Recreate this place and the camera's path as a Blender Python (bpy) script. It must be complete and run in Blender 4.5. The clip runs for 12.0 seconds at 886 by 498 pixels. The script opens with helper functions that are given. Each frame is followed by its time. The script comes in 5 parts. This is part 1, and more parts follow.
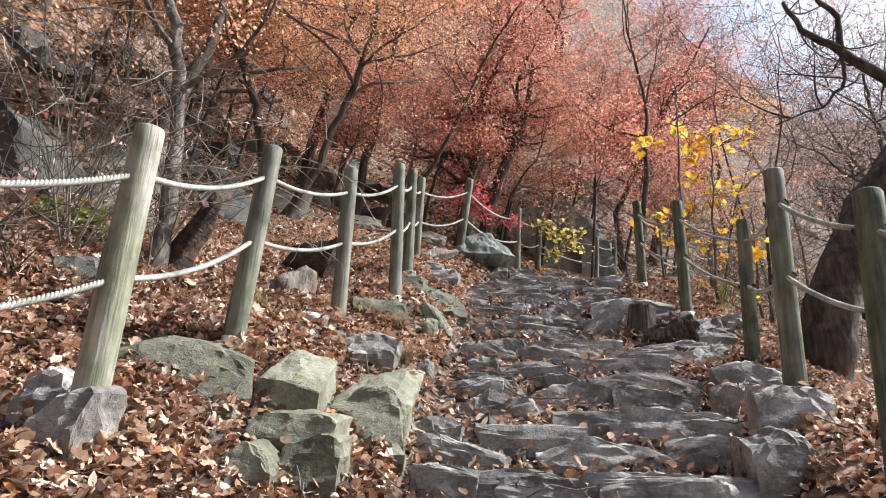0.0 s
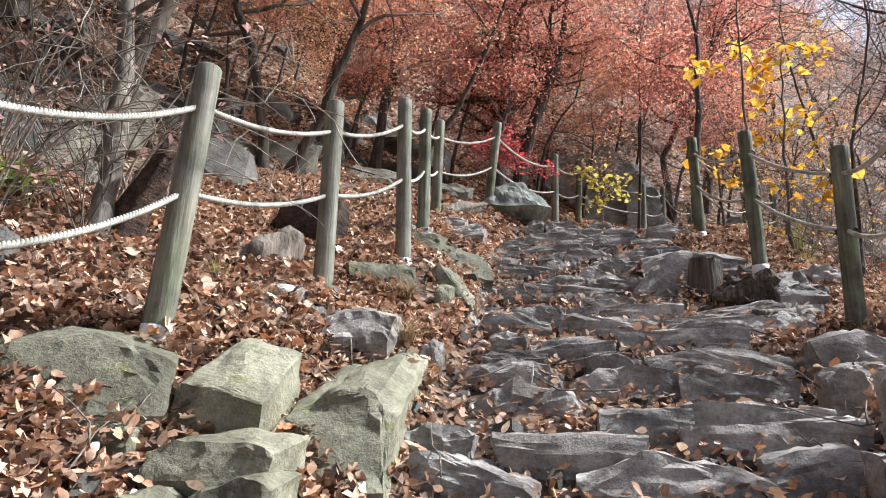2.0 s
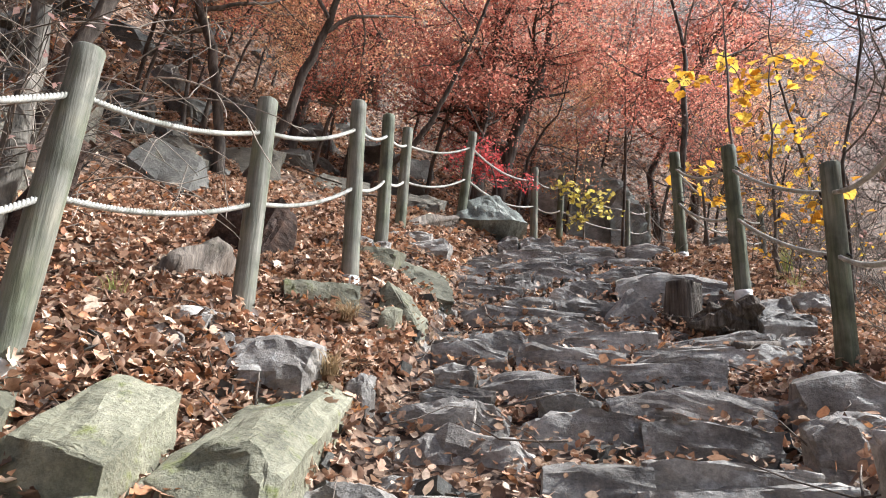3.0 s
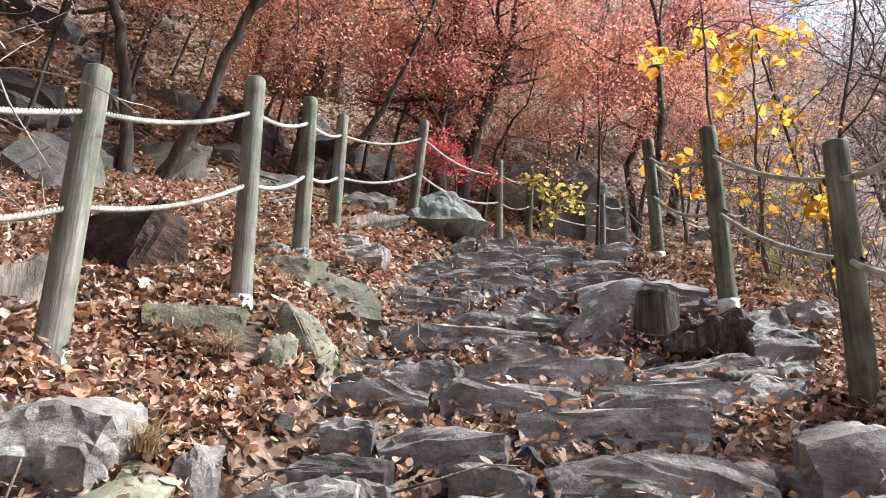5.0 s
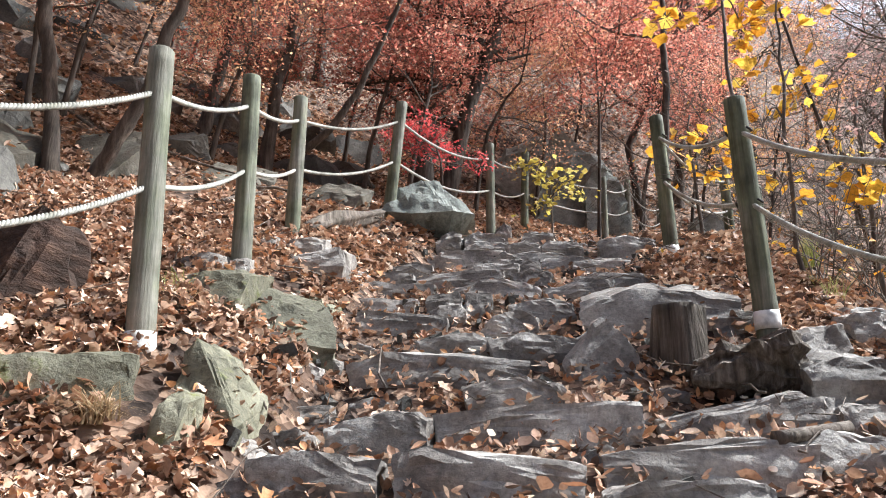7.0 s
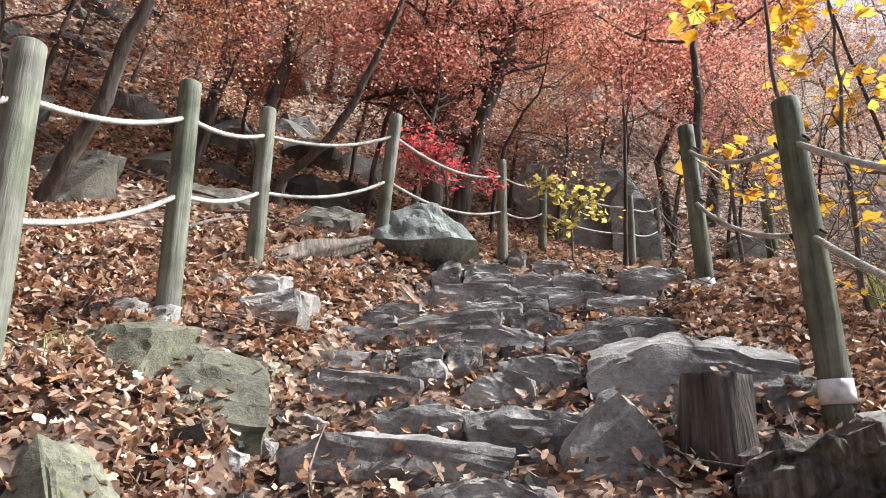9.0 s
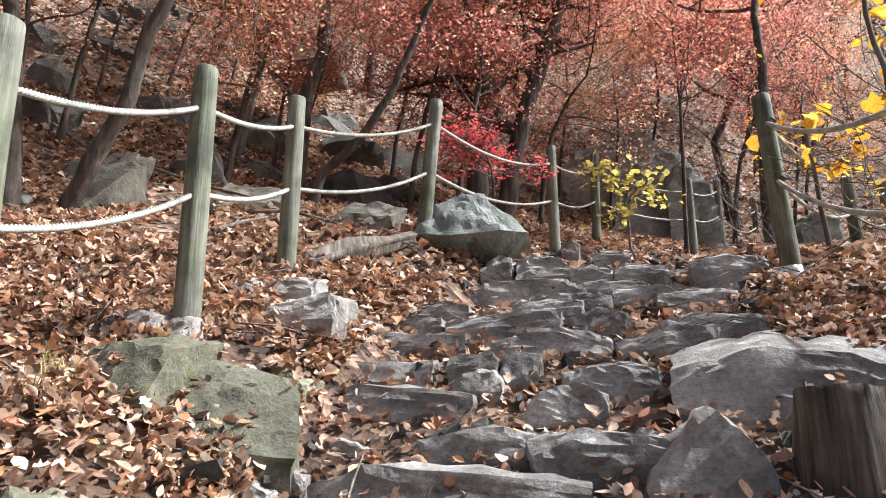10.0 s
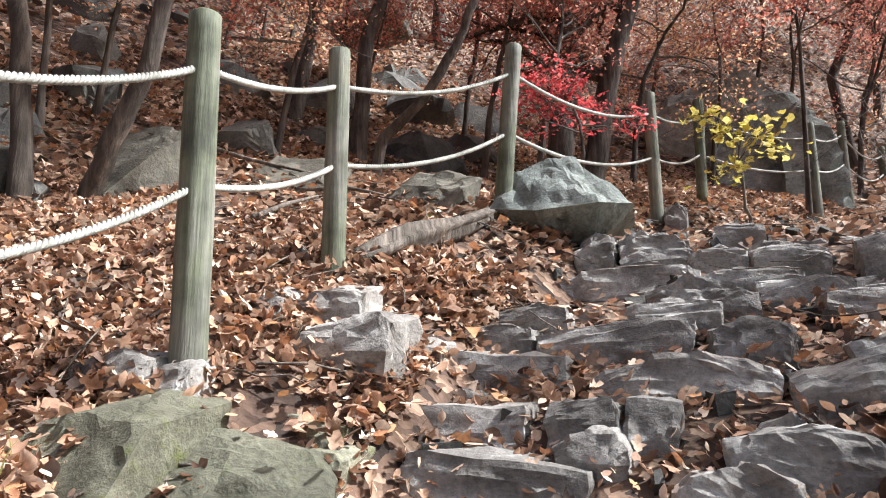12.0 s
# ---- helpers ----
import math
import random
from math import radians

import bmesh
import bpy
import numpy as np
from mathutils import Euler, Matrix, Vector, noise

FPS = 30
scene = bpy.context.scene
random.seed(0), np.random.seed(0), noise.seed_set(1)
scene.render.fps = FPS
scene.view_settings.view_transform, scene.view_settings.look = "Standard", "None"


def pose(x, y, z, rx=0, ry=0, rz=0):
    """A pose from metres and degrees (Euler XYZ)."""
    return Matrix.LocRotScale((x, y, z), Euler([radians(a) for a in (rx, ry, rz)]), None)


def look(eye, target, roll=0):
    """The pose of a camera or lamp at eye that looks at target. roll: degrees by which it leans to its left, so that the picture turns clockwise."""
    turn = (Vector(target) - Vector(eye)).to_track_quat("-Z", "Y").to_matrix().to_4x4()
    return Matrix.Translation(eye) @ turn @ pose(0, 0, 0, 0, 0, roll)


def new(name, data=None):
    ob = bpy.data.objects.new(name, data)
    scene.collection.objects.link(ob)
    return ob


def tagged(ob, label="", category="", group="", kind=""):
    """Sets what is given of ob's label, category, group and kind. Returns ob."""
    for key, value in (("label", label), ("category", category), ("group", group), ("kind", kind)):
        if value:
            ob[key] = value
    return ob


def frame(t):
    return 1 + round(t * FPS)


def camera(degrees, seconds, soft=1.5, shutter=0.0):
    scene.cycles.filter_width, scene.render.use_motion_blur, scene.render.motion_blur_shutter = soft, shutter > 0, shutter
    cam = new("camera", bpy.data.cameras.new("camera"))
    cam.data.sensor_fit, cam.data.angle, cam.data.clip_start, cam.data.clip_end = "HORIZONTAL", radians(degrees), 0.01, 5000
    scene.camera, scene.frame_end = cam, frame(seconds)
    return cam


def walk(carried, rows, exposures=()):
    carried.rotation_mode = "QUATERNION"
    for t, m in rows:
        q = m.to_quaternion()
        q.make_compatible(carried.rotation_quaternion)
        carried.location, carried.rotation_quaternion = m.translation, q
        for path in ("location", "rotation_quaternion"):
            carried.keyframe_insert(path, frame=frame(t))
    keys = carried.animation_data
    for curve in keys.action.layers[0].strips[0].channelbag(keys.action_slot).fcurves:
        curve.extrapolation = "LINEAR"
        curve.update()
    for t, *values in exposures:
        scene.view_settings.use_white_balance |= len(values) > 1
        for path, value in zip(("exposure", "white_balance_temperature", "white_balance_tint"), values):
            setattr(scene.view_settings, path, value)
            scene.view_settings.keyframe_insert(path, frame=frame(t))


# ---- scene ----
cam = camera(65.0, 12.0, soft=1.0)
PATH = [
    (0, (0.598, 0.464, 1.452), (0.402, 2.345, 2.103), 2.8),
    (0.5, (0.602, 0.75, 1.511), (0.32, 2.638, 2.109), 2.5),
    (1, (0.678, 1.024, 1.616), (0.371, 2.92, 2.174), 1.5),
    (1.5, (0.696, 1.303, 1.674), (0.375, 3.205, 2.203), 1.3),
    (2, (0.672, 1.566, 1.776), (0.358, 3.469, 2.307), 1.7),
    (2.5, (0.795, 1.851, 1.869), (0.493, 3.753, 2.409), 2.2),
    (3, (0.862, 2.075, 1.954), (0.575, 3.971, 2.521), 2.7),
    (3.2, (0.847, 2.196, 2.002), (0.566, 4.091, 2.577), 3.0),
    (4.8, (1.099, 2.929, 2.255), (0.852, 4.832, 2.819), 1.4),
    (5, (1.117, 3.008, 2.3), (0.874, 4.912, 2.86), 1.2),
    (5.5, (1.174, 3.225, 2.444), (0.933, 5.133, 2.994), 0.1),
    (6, (1.16, 3.44, 2.491), (0.919, 5.35, 3.032), -0.6),
    (6.5, (1.127, 3.636, 2.634), (0.886, 5.55, 3.163), -0.7),
    (7, (1.186, 3.857, 2.678), (0.94, 5.773, 3.195), -0.3),
    (7.2, (1.208, 3.939, 2.746), (0.958, 5.856, 3.258), -0.1),
    (8.8, (1.376, 4.595, 3.016), (1.061, 6.488, 3.579), 0.3),
    (9, (1.368, 4.675, 3.021), (1.036, 6.566, 3.584), 0.2),
    (9.5, (1.316, 4.921, 3.126), (0.927, 6.8, 3.689), -0.3),
    (10, (1.276, 5.098, 3.149), (0.812, 6.965, 3.698), -0.7),
    (10.5, (1.191, 5.32, 3.252), (0.655, 7.173, 3.781), -0.9),
    (11, (1.049, 5.559, 3.346), (0.452, 7.401, 3.847), -1.0),
    (11.5, (1.016, 5.742, 3.394), (0.368, 7.575, 3.863), -1.1),
    (12, (1.027, 5.916, 3.566), (0.342, 7.746, 3.99), -0.9),
]
walk(cam, [(t, look(eye, target, roll)) for t, eye, target, roll in PATH], [(0, 1.0, 5650, 6), (3, 1.1, 5650, 6), (12, 1.28, 5650, 6)])

# ---- light ----
SUN = Vector((0.63, 0.22, 0.74)).normalized()
world = bpy.data.worlds.new("sky")
scene.world = world
world.use_nodes = True
wn = world.node_tree.nodes
sky = wn.new("ShaderNodeTexSky")
sky.sky_type, sky.sun_disc = "NISHITA", False
sky.sun_elevation, sky.sun_rotation = math.asin(SUN.z), math.atan2(SUN.x, SUN.y)
sky.air_density, sky.dust_density, sky.ozone_density = 1.0, 8.0, 1.0
wn["Background"].inputs["Strength"].default_value = 0.085
world.node_tree.links.new(sky.outputs[0], wn["Background"].inputs["Color"])
sun_data = bpy.data.lights.new("sun", "SUN")
sun_data.energy, sun_data.angle, sun_data.color = 5.0, radians(2.0), (1.0, 0.95, 0.89)
sun = new("sun", sun_data)
sun.matrix_world = look(SUN * 60, (0, 0, 0))


# ---- materials ----
def material(name, rough=0.8):
    m = bpy.data.materials.new(name)
    m.use_nodes = True
    b = m.node_tree.nodes["Principled BSDF"]
    b.inputs["Roughness"].default_value = rough
    b.inputs["Specular IOR Level"].default_value = 0.3
    return m, m.node_tree.nodes, m.node_tree.links, b


def noise_node(n, l, vector, scale, detail=6, rough=0.6):
    t = n.new("ShaderNodeTexNoise")
    t.inputs["Scale"].default_value, t.inputs["Detail"].default_value, t.inputs["Roughness"].default_value = scale, detail, rough
    l.new(vector, t.inputs["Vector"])
    return t


def ramp_node(n, l, fac, stops):
    r = n.new("ShaderNodeValToRGB")
    while len(r.color_ramp.elements) < len(stops):
        r.color_ramp.elements.new(0.5)
    for e, (p, c) in zip(r.color_ramp.elements, stops):
        e.position, e.color = p, (*c, 1)
    l.new(fac, r.inputs["Fac"])
    return r


def mix_node(n, l, fac, a, b, kind="MIX"):
    m = n.new("ShaderNodeMix")
    m.data_type, m.blend_type = "RGBA", kind
    if isinstance(fac, float):
        m.inputs[0].default_value = fac
    else:
        l.new(fac, m.inputs[0])
    for socket, v in ((m.inputs[6], a), (m.inputs[7], b)):
        if isinstance(v, tuple):
            socket.default_value = (*v, 1)
        else:
            l.new(v, socket)
    return m.outputs[2]


def stretched(n, l, source, scale, turn=(0, 0, 0)):
    mp = n.new("ShaderNodeMapping")
    mp.inputs["Scale"].default_value = scale
    mp.inputs["Rotation"].default_value = turn
    l.new(source, mp.inputs["Vector"])
    return mp.outputs[0]


def bump_chain(n, l, b, heights):
    last = None
    for h, strength, distance in heights:
        k = n.new("ShaderNodeBump")
        k.inputs["Strength"].default_value, k.inputs["Distance"].default_value = strength, distance
        l.new(h, k.inputs["Height"])
        if last:
            l.new(last, k.inputs["Normal"])
        last = k.outputs[0]
    l.new(last, b.inputs["Normal"])


def stone_material(name, dark, mid, light, stain, stain_from, strata=14.0, gap=0.12):
    m, n, l, b = material(name, 0.78)
    tc = n.new("ShaderNodeTexCoord").outputs["Object"]
    info = n.new("ShaderNodeObjectInfo")
    off = n.new("ShaderNodeVectorMath")
    off.operation = "ADD"
    l.new(tc, off.inputs[0])
    l.new(info.outputs["Random"], off.inputs[1])
    big = noise_node(n, l, off.outputs[0], 3.5, 5)
    fine = noise_node(n, l, off.outputs[0], 42, 8, 0.7)
    lay = noise_node(n, l, stretched(n, l, off.outputs[0], (3.0, 4.0, strata * 0.75), (0.5, 0.35, 0.4)), 3.0, 8, 0.7)
    base = ramp_node(n, l, big.outputs["Fac"], ((0.3, dark), (0.5, mid), (0.72, light)))
    grain = ramp_node(n, l, fine.outputs["Fac"], ((0.26, (0.55, 0.55, 0.55)), (0.5, (1, 1, 1)), (0.72, (1.4, 1.38, 1.34))))
    c = mix_node(n, l, 1.0, base.outputs["Color"], grain.outputs["Color"], "MULTIPLY")
    seam = ramp_node(n, l, lay.outputs["Fac"], ((0.34, (0.4, 0.39, 0.37)), (0.45, (0.95, 0.95, 0.95)), (0.66, (1.3, 1.29, 1.27))))
    c = mix_node(n, l, 0.28, c, seam.outputs["Color"], "MULTIPLY")
    patch = noise_node(n, l, off.outputs[0], 6.5, 9, 0.72)
    mask = ramp_node(n, l, patch.outputs["Fac"], ((stain_from, (0, 0, 0)), (stain_from + gap, (1, 1, 1))))
    c = mix_node(n, l, mask.outputs["Color"], c, stain)
    tone = n.new("ShaderNodeHueSaturation")
    var = n.new("ShaderNodeMapRange")
    var.inputs["To Min"].default_value, var.inputs["To Max"].default_value = 0.7, 1.3
    l.new(info.outputs["Random"], var.inputs["Value"])
    l.new(var.outputs[0], tone.inputs["Value"])
    l.new(c, tone.inputs["Color"])
    l.new(tone.outputs[0], b.inputs["Base Color"])
    bump_chain(n, l, b, ((lay.outputs["Fac"], 0.3, 0.03), (big.outputs["Fac"], 0.7, 0.06), (patch.outputs["Fac"], 0.6, 0.03), (fine.outputs["Fac"], 0.6, 0.008)))
    return m


STEP_STONE = stone_material("grey_schist", (0.125, 0.109, 0.095), (0.238, 0.216, 0.192), (0.43, 0.402, 0.365), (0.54, 0.515, 0.475), 0.57)
MOSS_STONE = stone_material("greenish_stone", (0.078, 0.073, 0.049), (0.155, 0.147, 0.102), (0.255, 0.242, 0.175), (0.13, 0.14, 0.038), 0.57, 8.0)
PALE_STONE = stone_material("lichen_stone", (0.11, 0.118, 0.105), (0.20, 0.215, 0.19), (0.33, 0.345, 0.31), (0.085, 0.085, 0.07), 0.55, 5.0)
OUTCROP = stone_material("grey_green_rock", (0.05, 0.043, 0.033), (0.098, 0.087, 0.066), (0.17, 0.155, 0.122), (0.11, 0.105, 0.055), 0.57, 7.0, 0.2)
HILL_STONE = stone_material("hill_rock", (0.045, 0.043, 0.038), (0.085, 0.08, 0.07), (0.15, 0.142, 0.122), (0.11, 0.10, 0.06), 0.57, 7.0, 0.2)


def grain_material(name, stops, along, ring=9.0, rough=0.75, depth=0.01, fine=60.0):
    m, n, l, b = material(name, rough)
    tc = n.new("ShaderNodeTexCoord").outputs["Object"]
    info = n.new("ShaderNodeObjectInfo")
    off = n.new("ShaderNodeVectorMath")
    off.operation = "ADD"
    l.new(tc, off.inputs[0])
    l.new(info.outputs["Random"], off.inputs[1])
    g = noise_node(n, l, stretched(n, l, off.outputs[0], along), ring, 8, 0.65)
    spots = noise_node(n, l, off.outputs[0], 5.0, 6)
    c = ramp_node(n, l, g.outputs["Fac"], stops)
    wear = ramp_node(n, l, spots.outputs["Fac"], ((0.32, (0.55, 0.56, 0.5)), (0.52, (1, 1, 1)), (0.7, (1.25, 1.22, 1.15))))
    col = mix_node(n, l, 1.0, c.outputs["Color"], wear.outputs["Color"], "MULTIPLY")
    l.new(col, b.inputs["Base Color"])
    f = noise_node(n, l, off.outputs[0], fine, 4)
    bump_chain(n, l, b, ((g.outputs["Fac"], 0.8, depth), (f.outputs["Fac"], 0.3, 0.003)))
    return m


def post_material(name, stops):
    """Weathered round wood with green, grey and dark damp blotches."""
    m = grain_material(name, stops, (9, 9, 0.55), 4.0)
    n, l = m.node_tree.nodes, m.node_tree.links
    b = n["Principled BSDF"]
    col = b.inputs["Base Color"].links[0].from_socket
    tc = n["Texture Coordinate"].outputs["Object"]
    info = n["Object Info"].outputs["Random"]
    off = n.new("ShaderNodeVectorMath")
    off.operation = "MULTIPLY_ADD"
    l.new(info, off.inputs[0])
    off.inputs[1].default_value = (31, 17, 23)
    l.new(tc, off.inputs[2])
    blot = noise_node(n, l, stretched(n, l, off.outputs[0], (4.5, 4.5, 1.5)), 1.3, 5, 0.6)
    tint = ramp_node(n, l, blot.outputs["Fac"], ((0.30, (0.42, 0.42, 0.38)), (0.43, (0.78, 0.83, 0.64)), (0.55, (0.95, 0.93, 0.88)), (0.70, (1.25, 1.17, 1.13))))
    l.new(mix_node(n, l, 1.0, col, tint.outputs["Color"], "MULTIPLY"), b.inputs["Base Color"])
    return m


POST_WOOD = post_material("weathered_post", ((0.25, (0.07, 0.07, 0.058)), (0.45, (0.155, 0.155, 0.128)), (0.62, (0.23, 0.227, 0.195)), (0.8, (0.37, 0.36, 0.325))))
POST_DARK = post_material("damp_post", ((0.25, (0.05, 0.05, 0.04)), (0.45, (0.13, 0.135, 0.105)), (0.62, (0.20, 0.20, 0.16)), (0.8, (0.30, 0.29, 0.25))))
POST_PALE = post_material("bleached_post", ((0.25, (0.16, 0.14, 0.11)), (0.45, (0.30, 0.282, 0.235)), (0.62, (0.42, 0.395, 0.34)), (0.8, (0.55, 0.525, 0.465))))
BARK = grain_material("bark", ((0.3, (0.022, 0.016, 0.012)), (0.5, (0.07, 0.053, 0.042)), (0.72, (0.15, 0.12, 0.096))), (7, 7, 1.0), 2.5, 0.9, 0.03, 35)
BARK_PALE = grain_material("pale_bark", ((0.3, (0.04, 0.034, 0.028)), (0.5, (0.13, 0.113, 0.093)), (0.72, (0.26, 0.235, 0.20))), (5, 5, 1.2), 3.0, 0.9, 0.03, 30)
TWIG = grain_material("twig_bark", ((0.3, (0.05, 0.04, 0.035)), (0.5, (0.12, 0.10, 0.085)), (0.72, (0.22, 0.19, 0.165))), (6, 6, 1.0), 3.0, 0.9, 0.004)
STUMP_WOOD = grain_material("split_stump", ((0.3, (0.03, 0.022, 0.017)), (0.5, (0.11, 0.088, 0.07)), (0.72, (0.24, 0.20, 0.165))), (12, 12, 0.7), 3.0, 0.9, 0.05, 25)
ROTTEN = grain_material("rotten_wood", ((0.3, (0.014, 0.009, 0.006)), (0.5, (0.045, 0.025, 0.017)), (0.72, (0.11, 0.065, 0.045))), (6, 1.0, 6), 3.5, 0.85, 0.04, 25)
GREY_WOOD = grain_material("grey_dead_wood", ((0.3, (0.05, 0.038, 0.03)), (0.5, (0.14, 0.112, 0.09)), (0.72, (0.27, 0.225, 0.185))), (8, 8, 0.8), 3.0, 0.85, 0.03, 25)
WHIP = grain_material("pale_whips", ((0.3, (0.16, 0.13, 0.105)), (0.5, (0.32, 0.275, 0.23)), (0.72, (0.46, 0.41, 0.35))), (6, 6, 1.0), 3.0, 0.85, 0.003)
PAINT = grain_material("white_paint", ((0.3, (0.45, 0.45, 0.44)), (0.5, (0.72, 0.72, 0.70)), (0.72, (0.82, 0.82, 0.80))), (3, 3, 3), 6.0, 0.6, 0.003)
ROPE = grain_material("white_rope", ((0.25, (0.22, 0.21, 0.18)), (0.5, (0.38, 0.365, 0.325)), (0.75, (0.50, 0.485, 0.44))), (3, 3, 3), 12.0, 0.8, 0.002, 300)
TIE = grain_material("black_cord", ((0.3, (0.01, 0.01, 0.01)), (0.6, (0.04, 0.04, 0.04))), (3, 3, 3), 12.0, 0.6, 0.002)


def leaf_material(name, stops, through_light=0.4, rough=0.65):
    m, n, l, b = material(name, rough)
    geo = n.new("ShaderNodeNewGeometry")
    c = ramp_node(n, l, geo.outputs["Random Per Island"], stops)
    vein = noise_node(n, l, geo.outputs["Position"], 55, 4)
    shade = ramp_node(n, l, vein.outputs["Fac"], ((0.3, (0.7, 0.66, 0.62)), (0.6, (1.1, 1.1, 1.1))))
    col = mix_node(n, l, 1.0, c.outputs["Color"], shade.outputs["Color"], "MULTIPLY")
    l.new(col, b.inputs["Base Color"])
    if through_light:
        tr = n.new("ShaderNodeBsdfTranslucent")
        l.new(col, tr.inputs["Color"])
        add = n.new("ShaderNodeMixShader")
        add.inputs[0].default_value = through_light
        l.new(b.outputs[0], add.inputs[1])
        l.new(tr.outputs[0], add.inputs[2])
        l.new(add.outputs[0], n["Material Output"].inputs["Surface"])
    return m


LITTER = leaf_material("fallen_leaves", ((0.0, (0.06, 0.04, 0.03)), (0.2, (0.19, 0.11, 0.073)), (0.42, (0.39, 0.225, 0.14)), (0.62, (0.54, 0.36, 0.245)), (0.82, (0.71, 0.565, 0.435)), (0.92, (0.42, 0.20, 0.11)), (1.0, (0.52, 0.27, 0.12))), 0.2)
LEAF_RED = leaf_material("red_leaves", ((0.0, (0.28, 0.09, 0.068)), (0.4, (0.54, 0.185, 0.135)), (0.7, (0.63, 0.28, 0.20)), (1.0, (0.71, 0.45, 0.31))), 0.6)
LEAF_CRIMSON = leaf_material("crimson_leaves", ((0.0, (0.36, 0.05, 0.06)), (0.5, (0.66, 0.10, 0.10)), (1.0, (0.72, 0.18, 0.16))), 0.55)
LEAF_RUST = leaf_material("rust_leaves", ((0.0, (0.36, 0.17, 0.10)), (0.4, (0.60, 0.30, 0.165)), (0.75, (0.71, 0.42, 0.25)), (1.0, (0.76, 0.53, 0.28))), 0.58)
LEAF_PINK = leaf_material("dusky_leaves", ((0.0, (0.28, 0.17, 0.155)), (0.5, (0.48, 0.30, 0.265)), (1.0, (0.60, 0.42, 0.37))), 0.4)
LEAF_GREY = leaf_material("withered_leaves", ((0.0, (0.20, 0.16, 0.15)), (0.5, (0.36, 0.29, 0.27)), (1.0, (0.48, 0.39, 0.35))), 0.35)
LEAF_YELLOW = leaf_material("yellow_leaves", ((0.0, (0.60, 0.27, 0.03)), (0.5, (0.76, 0.44, 0.04)), (1.0, (0.82, 0.60, 0.11))), 0.5)
LEAF_LIME = leaf_material("yellow_green_leaves", ((0.0, (0.50, 0.42, 0.07)), (0.5, (0.70, 0.60, 0.14)), (1.0, (0.74, 0.66, 0.24))), 0.5)
GRASS = leaf_material("grass_blades", ((0.0, (0.20, 0.26, 0.06)), (0.6, (0.40, 0.42, 0.14)), (1.0, (0.55, 0.50, 0.25))), 0.4)
LEAF_GREEN = leaf_material("green_leaves", ((0.0, (0.10, 0.15, 0.03)), (0.5, (0.24, 0.28, 0.07)), (1.0, (0.42, 0.42, 0.14))), 0.4)
STRAW = leaf_material("dry_grass", ((0.0, (0.22, 0.15, 0.08)), (0.6, (0.42, 0.31, 0.18)), (1.0, (0.55, 0.44, 0.28))), 0.3)

m, n, l, b = material("leafy_soil", 0.95)
pos = n.new("ShaderNodeNewGeometry").outputs["Position"]
chips = n.new("ShaderNodeTexVoronoi")
chips.inputs["Scale"].default_value = 17
l.new(mix_node(n, l, 0.06, pos, noise_node(n, l, pos, 9, 3).outputs["Color"]), chips.inputs["Vector"])
hue = n.new("ShaderNodeSeparateColor")
l.new(chips.outputs["Color"], hue.inputs[0])
leafy = ramp_node(n, l, hue.outputs[0], ((0.0, (0.03, 0.02, 0.015)), (0.35, (0.09, 0.055, 0.038)), (0.7, (0.19, 0.12, 0.08)), (1.0, (0.34, 0.23, 0.16))))
patch = noise_node(n, l, pos, 1.7, 7)
soil = ramp_node(n, l, patch.outputs["Fac"], ((0.36, (0.35, 0.33, 0.3)), (0.52, (1, 1, 1))))
l.new(mix_node(n, l, 1.0, leafy.outputs["Color"], soil.outputs["Color"], "MULTIPLY"), b.inputs["Base Color"])
bump_chain(n, l, b, ((chips.outputs["Distance"], 0.9, 0.03), (patch.outputs["Fac"], 0.5, 0.06)))
SOIL = m


# ---- terrain ----
PROFILE_Y = (-30, -12, 0, 2, 3, 4.3, 5, 5.9, 7, 8.3, 9.4, 10.5, 12.5, 14.5, 16.5, 22, 40, 90)
PROFILE_Z = (-9, -4.6, -0.08, 0.72, 1.12, 1.68, 2.02, 2.44, 2.85, 3.58, 4.05, 4.55, 5.05, 5.5, 5.75, 6.3, 9, 13)


def path_x(y):
    """Centre line of the trail."""
    return 1.0 + 0.2 * max(0.0, min(y, 13) - 9) + 0.75 * max(0.0, y - 13)


